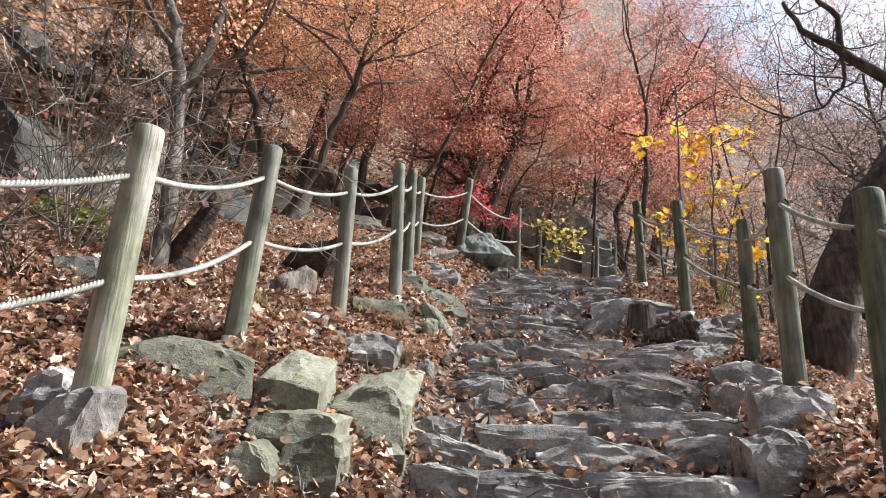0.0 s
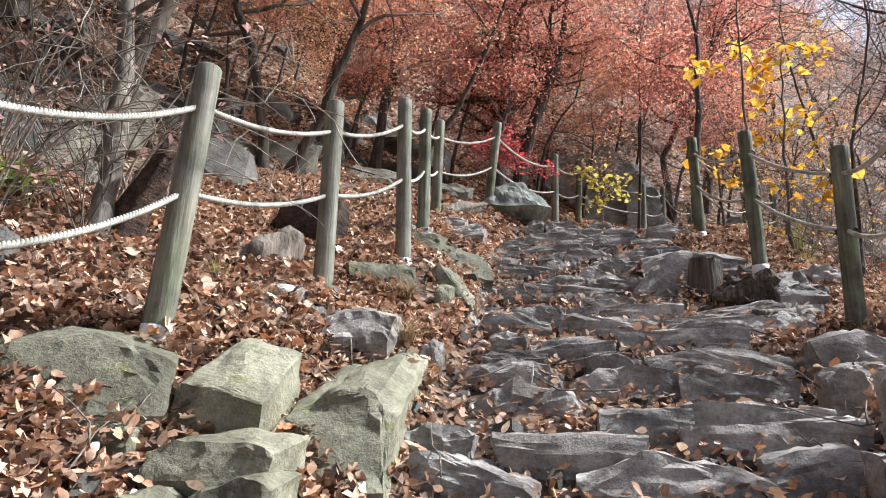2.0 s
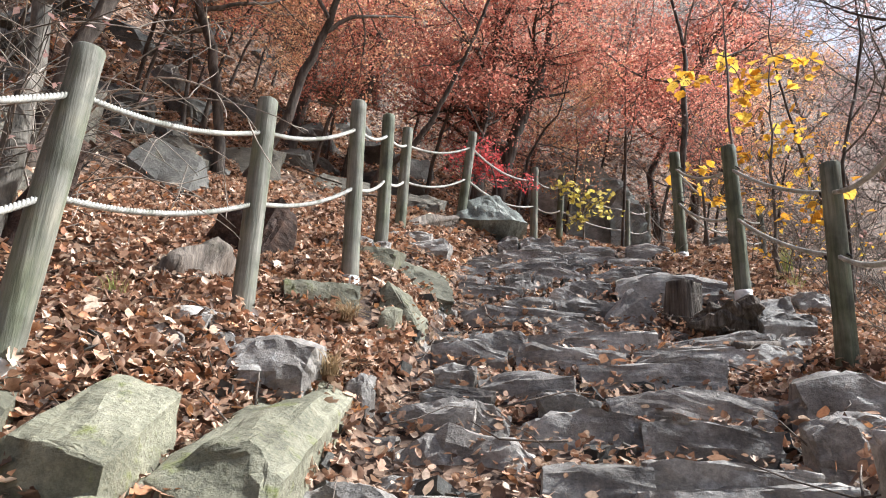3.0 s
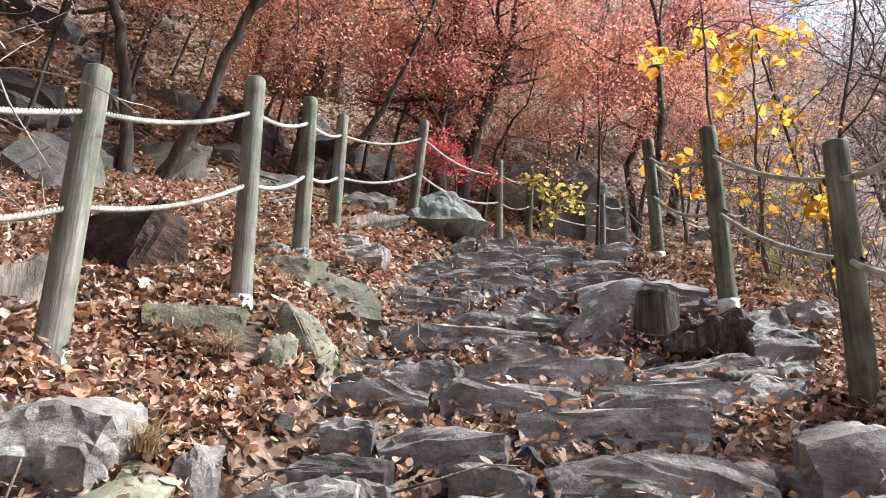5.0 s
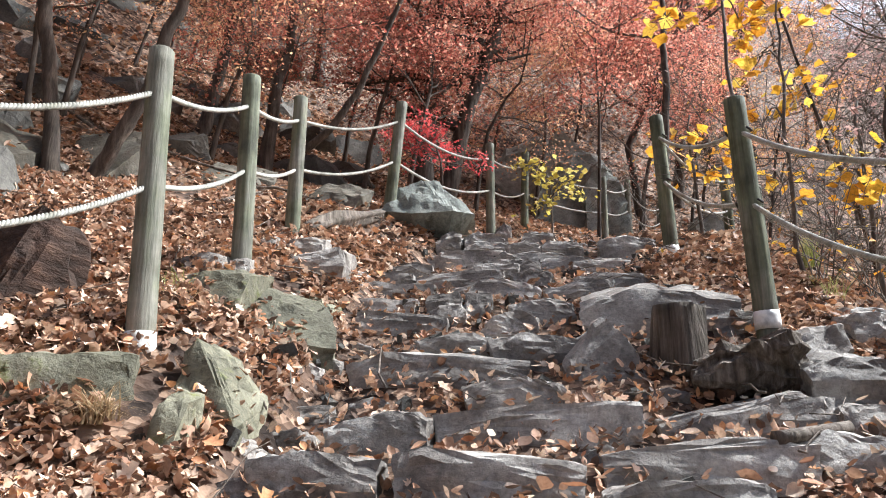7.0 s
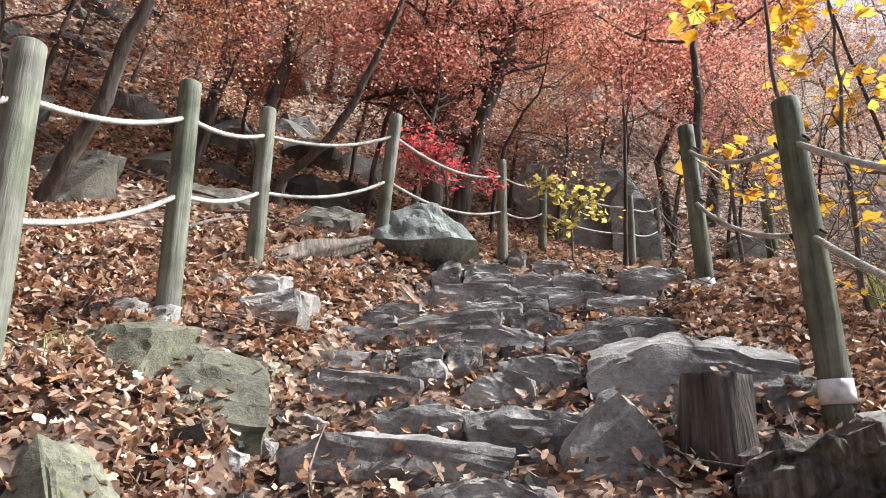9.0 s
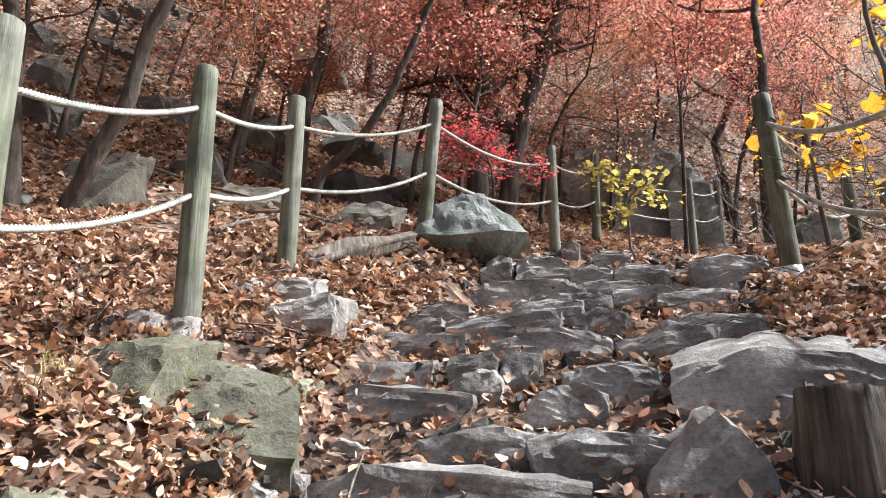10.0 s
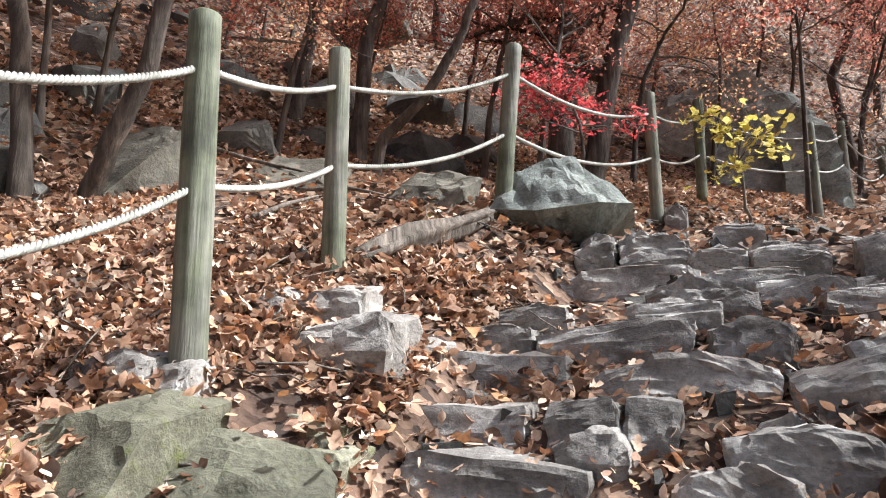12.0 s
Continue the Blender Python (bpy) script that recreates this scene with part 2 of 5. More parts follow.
def ground_z(x, y):
    """Height of the ground: the stair's slope, a raised bank and hillside on one side, a drop on the other."""
    z = float(np.interp(y, PROFILE_Y, PROFILE_Z))
    u = x - path_x(y)
    if u < 0:
        step = float(np.interp(y, (2.9, 3.35, 4.0, 4.2, 5.8), (0.50, 0.38, 0.46, 0.55, 0.40)))
        foot = float(np.interp(y, (4.2, 5.8), (1.9, 1.5)))
        z += float(np.interp(-u, (0.85, foot - 0.45, foot, foot + 0.7, 3.4, 5, 9, 16, 40), (0, step * 0.4, step, step + 0.15, step + 0.5, step + 1.25, step + 4.0, step + 11.5, step + 33)))
    else:
        edge = float(np.interp(y, (4.2, 5.4), (0.22, 0.0)))
        z += float(np.interp(u, (0.8, 1.15, 1.9, 3.2, 6, 12, 40), (0, edge, edge - 0.05, edge - 0.6, edge - 2.2, -5.5, -14)))
    far = float(np.interp(y, (13, 20, 45), (0, 1, 1)))
    z += far * 0.35 * max(0.0, y - 16) * float(np.interp(u, (-20, -4, 1, 14), (1, 0.8, 0.3, 0)))
    z += 0.10 * math.exp(-((x + 0.5) / 0.4) ** 2 - ((y - 6.95) / 0.25) ** 2) - 0.24 * math.exp(-((x + 0.5) / 0.42) ** 2 - ((y - 5.92) / 0.3) ** 2)
    return z + 0.05 * noise.noise((x * 1.3, y * 1.3, 3.1)) + 0.02 * noise.noise((x * 5, y * 5, 7.7))


def soil_z(x, y):
    """The soil and litter surface, which lies deeper between the steps than the line of their edges."""
    u = x - path_x(y)
    side = (1.35, 1.6) if u > 0 and 5.2 < y < 7.8 else (0.8, 1.0)
    return ground_z(x, y) - 0.05 - 0.085 * float(np.interp(abs(u), side, (1, 0))) * float(np.interp(y, (10, 12), (1, 0)))


# ---- shape helpers ----
def mesh_object(name, verts, faces, mat, parent=None, label="", smooth=False):
    me = bpy.data.meshes.new(name)
    me.from_pydata(verts, [], faces)
    me.materials.append(mat)
    if smooth:
        me.polygons.foreach_set("use_smooth", [True] * len(me.polygons))
    ob = new(name, me)
    if parent:
        ob.parent = parent
    if label:
        tagged(ob, label)
    return ob


def part(name, bm, mat, parent=None, label=""):
    me = bpy.data.meshes.new(name)
    bm.to_mesh(me)
    bm.free()
    me.materials.append(mat)
    ob = new(name, me)
    if parent:
        ob.parent = parent
    if label:
        tagged(ob, label)
    return ob


def tube(verts, faces, points, radii, sides=6, cap=True, lump=0.0, seed=0.0):
    """Adds a tapered tube along points to verts and faces."""
    start, count = len(verts), len(points)
    side = Vector((1, 0, 0))
    for i, p in enumerate(points):
        way = (points[min(i + 1, count - 1)] - points[max(i - 1, 0)]).normalized()
        a = side - way * side.dot(way)
        if a.length < 0.05:
            a = way.orthogonal()
        a.normalize()
        side = a
        c = way.cross(a)
        for k in range(sides):
            ang = 2 * math.pi * k / sides
            r = radii[i]
            if lump:
                r *= 1 + lump * noise.noise((math.cos(ang) * 1.7 + seed, math.sin(ang) * 1.7, p.z * 3 + p.x * 2))
            verts.append(p + a * (math.cos(ang) * r) + c * (math.sin(ang) * r))
    for i in range(count - 1):
        for k in range(sides):
            q, k2 = start + i * sides, (k + 1) % sides
            faces.append((q + k, q + k2, q + sides + k2, q + sides + k))
    if cap:
        faces.append(tuple(start + k for k in reversed(range(sides))))
        faces.append(tuple(start + (count - 1) * sides + k for k in range(sides)))


def finish_rock(bm, cuts, rough, size, seed):
    """Wraps the points in an angular hull, then roughens it and rounds its edges."""
    hull = bmesh.ops.convex_hull(bm, input=bm.verts)
    gone = [g for g in hull["geom_interior"] + hull["geom_unused"] if isinstance(g, bmesh.types.BMVert)]
    bmesh.ops.delete(bm, geom=list(set(gone)), context="VERTS")
    bmesh.ops.dissolve_limit(bm, angle_limit=0.22, verts=bm.verts[:], edges=bm.edges[:])
    bmesh.ops.triangulate(bm, faces=bm.faces[:])
    bmesh.ops.subdivide_edges(bm, edges=bm.edges[:], cuts=cuts, use_grid_fill=True)
    bmesh.ops.smooth_vert(bm, verts=bm.verts[:], factor=0.12, use_axis_x=True, use_axis_y=True, use_axis_z=True)
    bm.normal_update()
    for v in bm.verts:
        q = v.co * (2.6 / size) + Vector((seed * 3.1 % 50, seed * 1.7 % 50, 0))
        ledge = abs(noise.noise(Vector((q.x * 0.8, q.y * 0.8, q.z * 3.0)))) - 0.25
        v.co += v.normal * (noise.noise(q) * rough * 1.2 + noise.noise(q * 2.7) * rough * 0.8 + noise.noise(q * 6.5) * rough * 0.35 + ledge * rough * 0.6) * size
    for f in bm.faces:
        f.smooth = True
    bm.normal_update()
    for e in bm.edges:
        if len(e.link_faces) == 2 and e.calc_face_angle(0) > 0.36:
            e.smooth = False
    return bm


def rock_mesh(w, d, h, seed, angular=0.3, cuts=2, rough=0.06):
    """An angular piece of stone, about w x d x h, its middle at the origin. angular: how far from a block it is."""
    rng = random.Random(seed)
    bm = bmesh.new()
    power = 3.0 if angular >= 0.3 else 5.0
    for _ in range(19 if angular >= 0.3 else 14):
        p = [rng.gauss(0, 1) for _ in range(3)]
        r = sum(abs(c) ** power for c in p) ** (-1 / power) * rng.uniform(0.90, 1.06)
        bm.verts.new((p[0] * r * w / 2, p[1] * r * d / 2, p[2] * r * h / 2))
    for sx in (-1, 1) if angular < 0.3 else ():
        for sy in (-1, 1):
            for sz in (-1, 1):
                k = [1 - rng.uniform(0.02, 0.3 + angular * 0.9) for _ in range(3)]
                bm.verts.new((sx * w / 2 * k[0], sy * d / 2 * k[1], sz * h / 2 * (1 - (1 - k[2]) * 0.6)))
    for k, full in enumerate((w, d, h)):
        low, high = min(v.co[k] for v in bm.verts), max(v.co[k] for v in bm.verts)
        for v in bm.verts:
            v.co[k] = ((v.co[k] - low) / (high - low) - 0.5) * full
    return finish_rock(bm, cuts, rough, min(w, d, h) + 0.12, seed)


SEEDS = iter(range(1, 5000))
RESTING = []


def stone(name, mat, x, y, top, w, h, d, turn, parent=None, label="", category="", group="", tilt=0.0, angular=0.3, cuts=2, sink=0.08):
    s = next(SEEDS)
    rng = random.Random(s)
    h2 = h + sink
    ob = part(name, rock_mesh(w * 1.1, d, h2 * 1.05, s, angular, cuts), mat, parent, label)
    ob.matrix_world = pose(x, y + d * 0.45, top - h2 / 2, rng.uniform(-3, 3) - tilt, rng.uniform(-3, 3), turn + rng.uniform(-5, 5))
    if category:
        tagged(ob, label, category, group)
    RESTING.append((x, y + d * 0.45, top, w, d))
    return ob


# ---- ground ----
def spread(low, high, near0, near1, fine, grow):
    """Coordinates that are dense between near0 and near1 and thin out towards low and high."""
    mid = list(np.arange(near0, near1, fine))
    up, down, s = [near1], [near0], fine
    while up[-1] < high:
        s *= grow
        up.append(up[-1] + s)
    s = fine
    while down[-1] > low:
        s *= grow
        down.append(down[-1] - s)
    return down[:0:-1] + mid + up


GX, GY = spread(-300, 300, -3.5, 4.5, 0.11, 1.11), spread(-200, 500, 1.5, 14, 0.11, 1.10)
gv = [(x, y, soil_z(max(-40, min(40, x)), max(-30, min(90, y))) - 0.012) for y in GY for x in GX]
nx = len(GX)
gf = [(j * nx + i, j * nx + i + 1, (j + 1) * nx + i + 1, (j + 1) * nx + i) for j in range(len(GY) - 1) for i in range(nx - 1)]
ground = tagged(mesh_object("ground", gv, gf, SOIL, smooth=True), "steep hillside soil covered with brown fallen leaves", "ground", kind="structure")

# ---- stone stairs ----
stairs = tagged(new("stone_stairs"), "steep trail stairs of rough grey stone slabs with leaves between them", "stairs", kind="structure")


def slab_mesh(w, h, d, left, right, peak, lean, rise, seed, cuts, rough):
    """A split piece of rock with a flat front. left, right: how far its shoulders drop; peak: where it is highest; lean: how far the front leans back; rise: how far the top climbs to the back."""
    rng = random.Random(seed)
    bm = bmesh.new()
    full = h + 0.14
    for u, drop in ((-0.5, left), (-0.5 + 0.3 * peak + 0.06, left * 0.42), (peak - 0.5, 0.0), (0.5 - 0.3 * (1 - peak) - 0.06, right * 0.42), (0.5, right)):
        z = -h * drop
        bm.verts.new((u * w + rng.gauss(0, 0.012), lean * (z + h) + rng.uniform(0, 0.03), z + rng.gauss(0, 0.008)))
        bm.verts.new((u * w * 0.93 + rng.gauss(0, 0.02), d * rng.uniform(0.85, 1.05), z * 0.6 + rise + rng.gauss(0, 0.012)))
    for u in (-0.48, rng.uniform(-0.2, 0.2), 0.48):
        bm.verts.new((u * w, rng.uniform(-0.015, 0.02), -h * rng.uniform(0.75, 0.95)))
        bm.verts.new((u * w * 0.94, rng.uniform(0.0, 0.04), -full))
        bm.verts.new((u * w * 0.9, d * 0.95, -full))
    return finish_rock(bm, cuts, rough, min(w, d, h) + 0.10, seed)


def slab_stone(name, mat, x, y, top, w, h, d, left, right, peak, turn, lean, rise, parent=None, cuts=5, rough=0.065):
    seed = next(SEEDS)
    ob = part(name, slab_mesh(w * 0.97, h, d, left, right, peak, lean, rise, seed, cuts, rough), mat, parent)
    ob.matrix_world = pose(x, y, top, 0, 0, turn)
    RESTING.append((x, y + d * 0.45, top, w, d))
    return ob


def slab(x, y, top, w, h, d=0.30, left=0.3, right=0.3, peak=0.5, turn=0, lean=0.2, rise=-0.03):
    slab_stone("step_stone", STEP_STONE, x, y, top, w, h, d, left, right, peak, turn, lean, rise, stairs)


def chunk(x, y, top, w, h, d=0.42, left=0.3, right=0.3, peak=0.5, turn=0, lean=0.35, rise=0.0):
    slab_stone("step_stone", STEP_STONE, x, y, top, w, h, d, left, right, peak, turn, lean, rise, stairs, 5, 0.055)


slab(0.75, 3.83, 1.54, 0.44, 0.14)
slab(1.33, 3.90, 1.57, 0.68, 0.15)
slab(0.29, 3.94, 1.57, 0.36, 0.09)
chunk(1.54, 7.40, 3.26, 0.42, 0.38, 0.34, 0.65, 0.7, 0.5)
chunk(0.68, 8.05, 3.48, 0.23, 0.12, 0.42, 0.4, 0.5, 0.5)
chunk(0.84, 8.19, 3.57, 0.17, 0.15, 0.42, 0.1, 0.2, 0.4)
chunk(-0.06, 8.45, 3.81, 0.18, 0.20, 0.3, 0.1, 0.3, 0.4)
chunk(2.03, 9.59, 4.19, 0.92, 0.37, 0.6, 0.45, 0.8, 0.5)
slab(0.36, 4.33, 1.74, 0.52, 0.20, 0.30, 0.1, 0.6, 0.3)
slab(1.10, 4.36, 1.76, 0.72, 0.20, 0.34, 0.5, 0.4, 0.42)
slab(1.69, 4.45, 1.80, 0.47, 0.20, 0.45, 0.3, 0.3, 0.5)
slab(0.72, 4.52, 1.83, 0.62, 0.12, 0.30, 0.1, 0.1, 0.5)
slab(0.18, 4.53, 1.84, 0.29, 0.10, 0.30, 0.4, 0.3, 0.5)
slab(1.56, 4.67, 1.91, 0.79, 0.18, 0.30, 0.35, 0.05, 0.8)
slab(1.06, 4.78, 1.96, 0.43, 0.13, 0.30, 0.3, 0.1, 0.6)
slab(1.55, 4.81, 1.98, 0.63, 0.11, 0.30, 0.2, 0.3, 0.3)
slab(0.54, 5.01, 2.07, 0.62, 0.23, 0.30, 0.6, 0.5, 0.4)
slab(1.56, 5.17, 2.15, 0.60, 0.16, 0.30, 0.2, 0.3, 0.4)
slab(1.03, 5.25, 2.18, 0.57, 0.20, 0.30, 0.4, 0.3, 0.5)
slab(0.41, 5.30, 2.21, 0.29, 0.09, 0.30, 0.3, 0.2, 0.6)
slab(0.39, 5.33, 2.22, 0.69, 0.20, 0.30, 0.5, 0.4, 0.65)
slab(0.97, 5.43, 2.27, 0.30, 0.10, 0.30, 0.2, 0.4, 0.4)
slab(0.44, 5.48, 2.29, 0.38, 0.08, 0.30, 0.3, 0.3, 0.4)
slab(2.14, 5.52, 2.31, 0.32, 0.14, 0.30, 0.4, 0.2, 0.5)
slab(1.56, 5.54, 2.32, 0.78, 0.17, 0.34, 0.5, 0.3, 0.45)
slab(0.78, 5.72, 2.40, 0.53, 0.14, 0.30, 0.4, 0.3, 0.4)
slab(0.40, 5.75, 2.42, 0.23, 0.07, 0.30, 0.3, 0.3, 0.5)
slab(1.45, 5.95, 2.51, 0.81, 0.20, 0.30, 0.3, 0.1, 0.5)
slab(1.63, 6.07, 2.55, 0.51, 0.11, 0.3, 0.5, 0.2, 0.5)
slab(0.43, 6.24, 2.62, 0.48, 0.15, 0.30, 0.15, 0.1, 0.4)
slab(1.02, 6.28, 2.63, 0.69, 0.18, 0.30, 0.1, 0.3, 0.4)
slab(1.76, 6.39, 2.67, 0.76, 0.21, 0.30, 0.3, 0.15, 0.75)
slab(2.21, 6.45, 2.69, 0.35, 0.14, 0.30, 0.3, 0.2, 0.5)
slab(0.55, 6.66, 2.77, 0.44, 0.15, 0.30, 0.4, 0.2, 0.6)
slab(2.46, 6.73, 2.80, 0.19, 0.12, 0.30, 0.3, 0.2, 0.5)
slab(1.19, 6.79, 2.82, 0.89, 0.21, 0.30, 0.35, 0.05, 0.6)
slab(2.02, 6.84, 2.84, 0.72, 0.20, 0.30, 0.5, 0.1, 0.85)
slab(1.09, 7.08, 2.94, 0.47, 0.14, 0.30, 0.3, 0.4, 0.5)
slab(0.69, 7.36, 3.10, 0.97, 0.20, 0.30, 0.4, 0.3, 0.25)
slab(1.20, 7.54, 3.20, 0.48, 0.14, 0.30, 0.2, 0.2, 0.4)
slab(0.76, 7.60, 3.23, 0.43, 0.15, 0.30, 0.4, 0.2, 0.6)
slab(1.05, 7.90, 3.40, 0.35, 0.18, 0.30, 0.7, 0.3, 0.6)
slab(0.40, 7.93, 3.42, 0.62, 0.15, 0.30, 0.1, 0.4, 0.4)
slab(1.26, 8.04, 3.48, 0.41, 0.14, 0.30, 0.3, 0.2, 0.5)
slab(1.90, 7.85, 3.50, 0.92, 0.24, 0.7, 0.35, 0.3, 0.4, -4, 0.3, 0.12)
slab(0.63, 8.19, 3.57, 0.25, 0.10, 0.30, 0.2, 0.4, 0.4)
slab(0.10, 8.20, 3.57, 0.73, 0.18, 0.30, 0.15, 0.1, 0.5)
slab(1.51, 8.43, 3.68, 0.48, 0.14, 0.30, 0.5, 0.2, 0.6)
slab(0.94, 8.53, 3.73, 0.67, 0.18, 0.30, 0.5, 0.4, 0.4)
slab(1.77, 8.65, 3.78, 0.56, 0.13, 0.30, 0.4, 0.3, 0.4)
slab(0.21, 8.66, 3.78, 0.63, 0.19, 0.30, 0.1, 0.3, 0.3)
slab(1.19, 8.88, 3.88, 0.30, 0.14, 0.42, 0.4, 0.4, 0.5)
slab(0.66, 8.92, 3.90, 0.68, 0.14, 0.30, 0.35, 0.2, 0.75)
slab(0.10, 8.94, 3.90, 0.45, 0.13, 0.30, 0.2, 0.2, 0.5)
slab(0.89, 9.13, 3.98, 0.45, 0.08, 0.30, 0.3, 0.2, 0.6)
slab(0.19, 9.16, 4.00, 0.51, 0.09, 0.30, 0.3, 0.2, 0.7)
slab(1.74, 9.24, 4.03, 0.47, 0.14, 0.30, 0.3, 0.3, 0.5)
slab(1.06, 9.31, 4.06, 0.45, 0.12, 0.30, 0.3, 0.3, 0.5)
slab(1.48, 9.49, 4.14, 0.45, 0.18, 0.30, 0.3, 0.3, 0.5)
slab(0.97, 9.50, 4.15, 0.43, 0.16, 0.30, 0.5, 0.4, 0.5)
slab(1.28, 9.65, 4.21, 0.50, 0.14, 0.30, 0.3, 0.3, 0.5)
slab(0.64, 9.84, 4.30, 0.78, 0.22, 0.30, 0.3, 0.3, 0.7)
slab(1.14, 10.01, 4.38, 0.32, 0.11, 0.30, 0.3, 0.3, 0.5)
slab(0.43, 10.15, 4.55, 0.24, 0.19, 0.3, 0.5, 0.2, 0.6)
slab(1.44, 10.16, 4.44, 0.33, 0.15, 0.30, 0.5, 0.4, 0.4)
slab(2.14, 10.23, 4.47, 0.54, 0.14, 0.30, 0.4, 0.3, 0.4)
slab(0.74, 10.25, 4.58, 0.37, 0.18, 0.30, 0.3, 0.4, 0.4)

# smaller stones packed between the slabs
packed = random.Random(12)
laid = list(RESTING)
for _ in range(420):
    yy = packed.uniform(4.3, 10.6)
    xx = path_x(yy) + packed.uniform(-1.0, 1.0)
    ww = packed.uniform(0.2, 0.42)
    if any(abs(xx - sx) < 0.5 * (sw + ww) * 0.8 and abs(yy + 0.1 - sy) < 0.17 for sx, sy, _, sw, _ in laid):
        continue
    slab(xx, yy, ground_z(xx, yy) - 0.085, ww, 0.09, 0.26, packed.uniform(0.1, 0.6), packed.uniform(0.1, 0.6), packed.uniform(0.2, 0.8), packed.uniform(-14, 14))
    laid.append(RESTING[-1])

# lower flights under the walker's feet
lower = random.Random(4)
for row in range(11):
    yy = 0.35 + row * 0.36
    xx = 0.15
    while xx < 1.9:
        ww = lower.uniform(0.4, 0.8)
        slab(xx + ww / 2, yy, float(np.interp(yy, PROFILE_Y, PROFILE_Z)) + 0.05 + lower.uniform(-0.02, 0.02), ww, 0.16, 0.42, lower.uniform(0.1, 0.5), lower.uniform(0.1, 0.5), lower.uniform(0.3, 0.7), lower.uniform(-5, 5))
        xx += ww + 0.03


# ---- rocks beside the stairs ----
def grey(x, y, top, w, h, d, left, right, peak, turn=0, lean=0.3, rise=0.02):
    tagged(slab_stone("rock", STEP_STONE, x, y, top, w, h, d, left, right, peak, turn, lean, rise, None, 5, 0.06), "rough grey rock bedded in leaves beside the stone stairs", "rock", "rocks along the trail")


def green(x, y, top, w, h, d, left, right, peak, turn=0, lean=0.3, rise=0.02):
    tagged(slab_stone("mossy_rock", MOSS_STONE, x, y, top, w, h, d, left, right, peak, turn, lean, rise, None, 6, 0.045), "greenish grey angular rock with moss on a leafy bank", "rock", "mossy rocks on the bank")


def hill_rock(x, y, top, w, h, d=0.0, turn=0):
    stone("outcrop", HILL_STONE, x, y, top, w, h, d or 0.9 * w, turn, label="weathered brown grey rock outcrop on the leafy hillside", category="rock", group="rock outcrops on the hillside", angular=0.42, cuts=3, sink=0.3)


grey(1.91, 3.97, 1.78, 0.35, 0.24, 0.26, 0.3, 0.4, 0.45)
grey(1.83, 4.16, 1.76, 0.18, 0.16, 0.20, 0.3, 0.4, 0.45)
grey(-1.17, 2.97, 1.82, 0.22, 0.15, 0.20, 0.3, 0.4, 0.45)
grey(3.03, 7.90, 3.37, 0.38, 0.16, 0.29, 0.3, 0.4, 0.45)
grey(2.03, 9.85, 4.37, 0.52, 0.15, 0.39, 0.3, 0.4, 0.45)
grey(1.48, 9.87, 4.35, 0.39, 0.11, 0.29, 0.3, 0.4, 0.45)
grey(0.79, 10.11, 4.53, 0.43, 0.21, 0.32, 0.3, 0.4, 0.45)
grey(0.43, 10.29, 4.59, 0.25, 0.18, 0.20, 0.3, 0.4, 0.45)
grey(0.84, 13.12, 5.48, 0.26, 0.17, 0.20, 0.3, 0.4, 0.45)
grey(1.28, 10.49, 4.63, 0.33, 0.11, 0.25, 0.3, 0.4, 0.45)
hill_rock(-0.88, 8.8, 4.37, 0.23, 0.12, 0.50)
hill_rock(-2.76, 7.64, 4.80, 0.76, 0.63)
hill_rock(-2.12, 4.26, 2.73, 0.44, 0.18)

grey(-0.96, 2.75, 1.74, 0.21, 0.19, 0.3, 0.8, 0.2, 0.85)
grey(-0.79, 4.80, 2.44, 0.28, 0.16, 0.25, 0.5, 0.3, 0.6)
grey(-0.32, 4.95, 2.44, 0.37, 0.20, 0.35, 0.3, 0.3, 0.4)
grey(-0.78, 5.00, 2.57, 0.29, 0.13, 0.25, 0.4, 0.4, 0.5)
grey(-0.62, 5.00, 2.45, 0.21, 0.13, 0.25, 0.4, 0.2, 0.6)
grey(0.01, 5.20, 2.29, 0.14, 0.20, 0.25, 0.5, 0.3, 0.5)
grey(2.16, 5.0, 2.19, 0.32, 0.27, 0.3, 0.3, 0.3, 0.4)
grey(2.12, 4.36, 2.09, 0.44, 0.28, 0.34, 0.3, 0.2, 0.45)
grey(1.96, 4.86, 2.14, 0.22, 0.22, 0.2, 0.3, 0.4, 0.4)
grey(2.26, 5.5, 2.40, 0.47, 0.2, 0.35, 0.3, 0.3, 0.5)
grey(2.52, 7.00, 3.00, 0.38, 0.13, 0.3, 0.4, 0.3, 0.5)
grey(2.53, 7.30, 3.18, 0.27, 0.19, 0.3, 0.4, 0.1, 0.8)
grey(2.87, 7.50, 3.27, 0.24, 0.16, 0.3, 0.3, 0.3, 0.5)
grey(-0.78, 7.60, 3.74, 0.40, 0.13, 0.3, 0.4, 0.2, 0.5)
grey(-0.53, 7.60, 3.69, 0.17, 0.11, 0.2, 0.6, 0.2, 0.8)
grey(2.30, 7.82, 3.36, 0.28, 0.15, 0.35, 0.4, 0.3, 0.4)
grey(-0.21, 8.10, 3.89, 0.44, 0.17, 0.35, 0.5, 0.3, 0.6)
grey(-0.59, 8.20, 4.02, 0.18, 0.20, 0.2, 0.5, 0.3, 0.6)
grey(-0.38, 8.30, 4.01, 0.36, 0.10, 0.25, 0.4, 0.2, 0.5)
grey(-1.00, 9.00, 4.40, 0.24, 0.10, 0.25, 0.4, 0.3, 0.5)
grey(0.87, 12.30, 5.28, 0.20, 0.20, 0.3, 0.3, 0.3, 0.5)
green(-0.54, 3.35, 1.61, 0.39, 0.20, 0.3, 0.9, 0.7, 0.62)
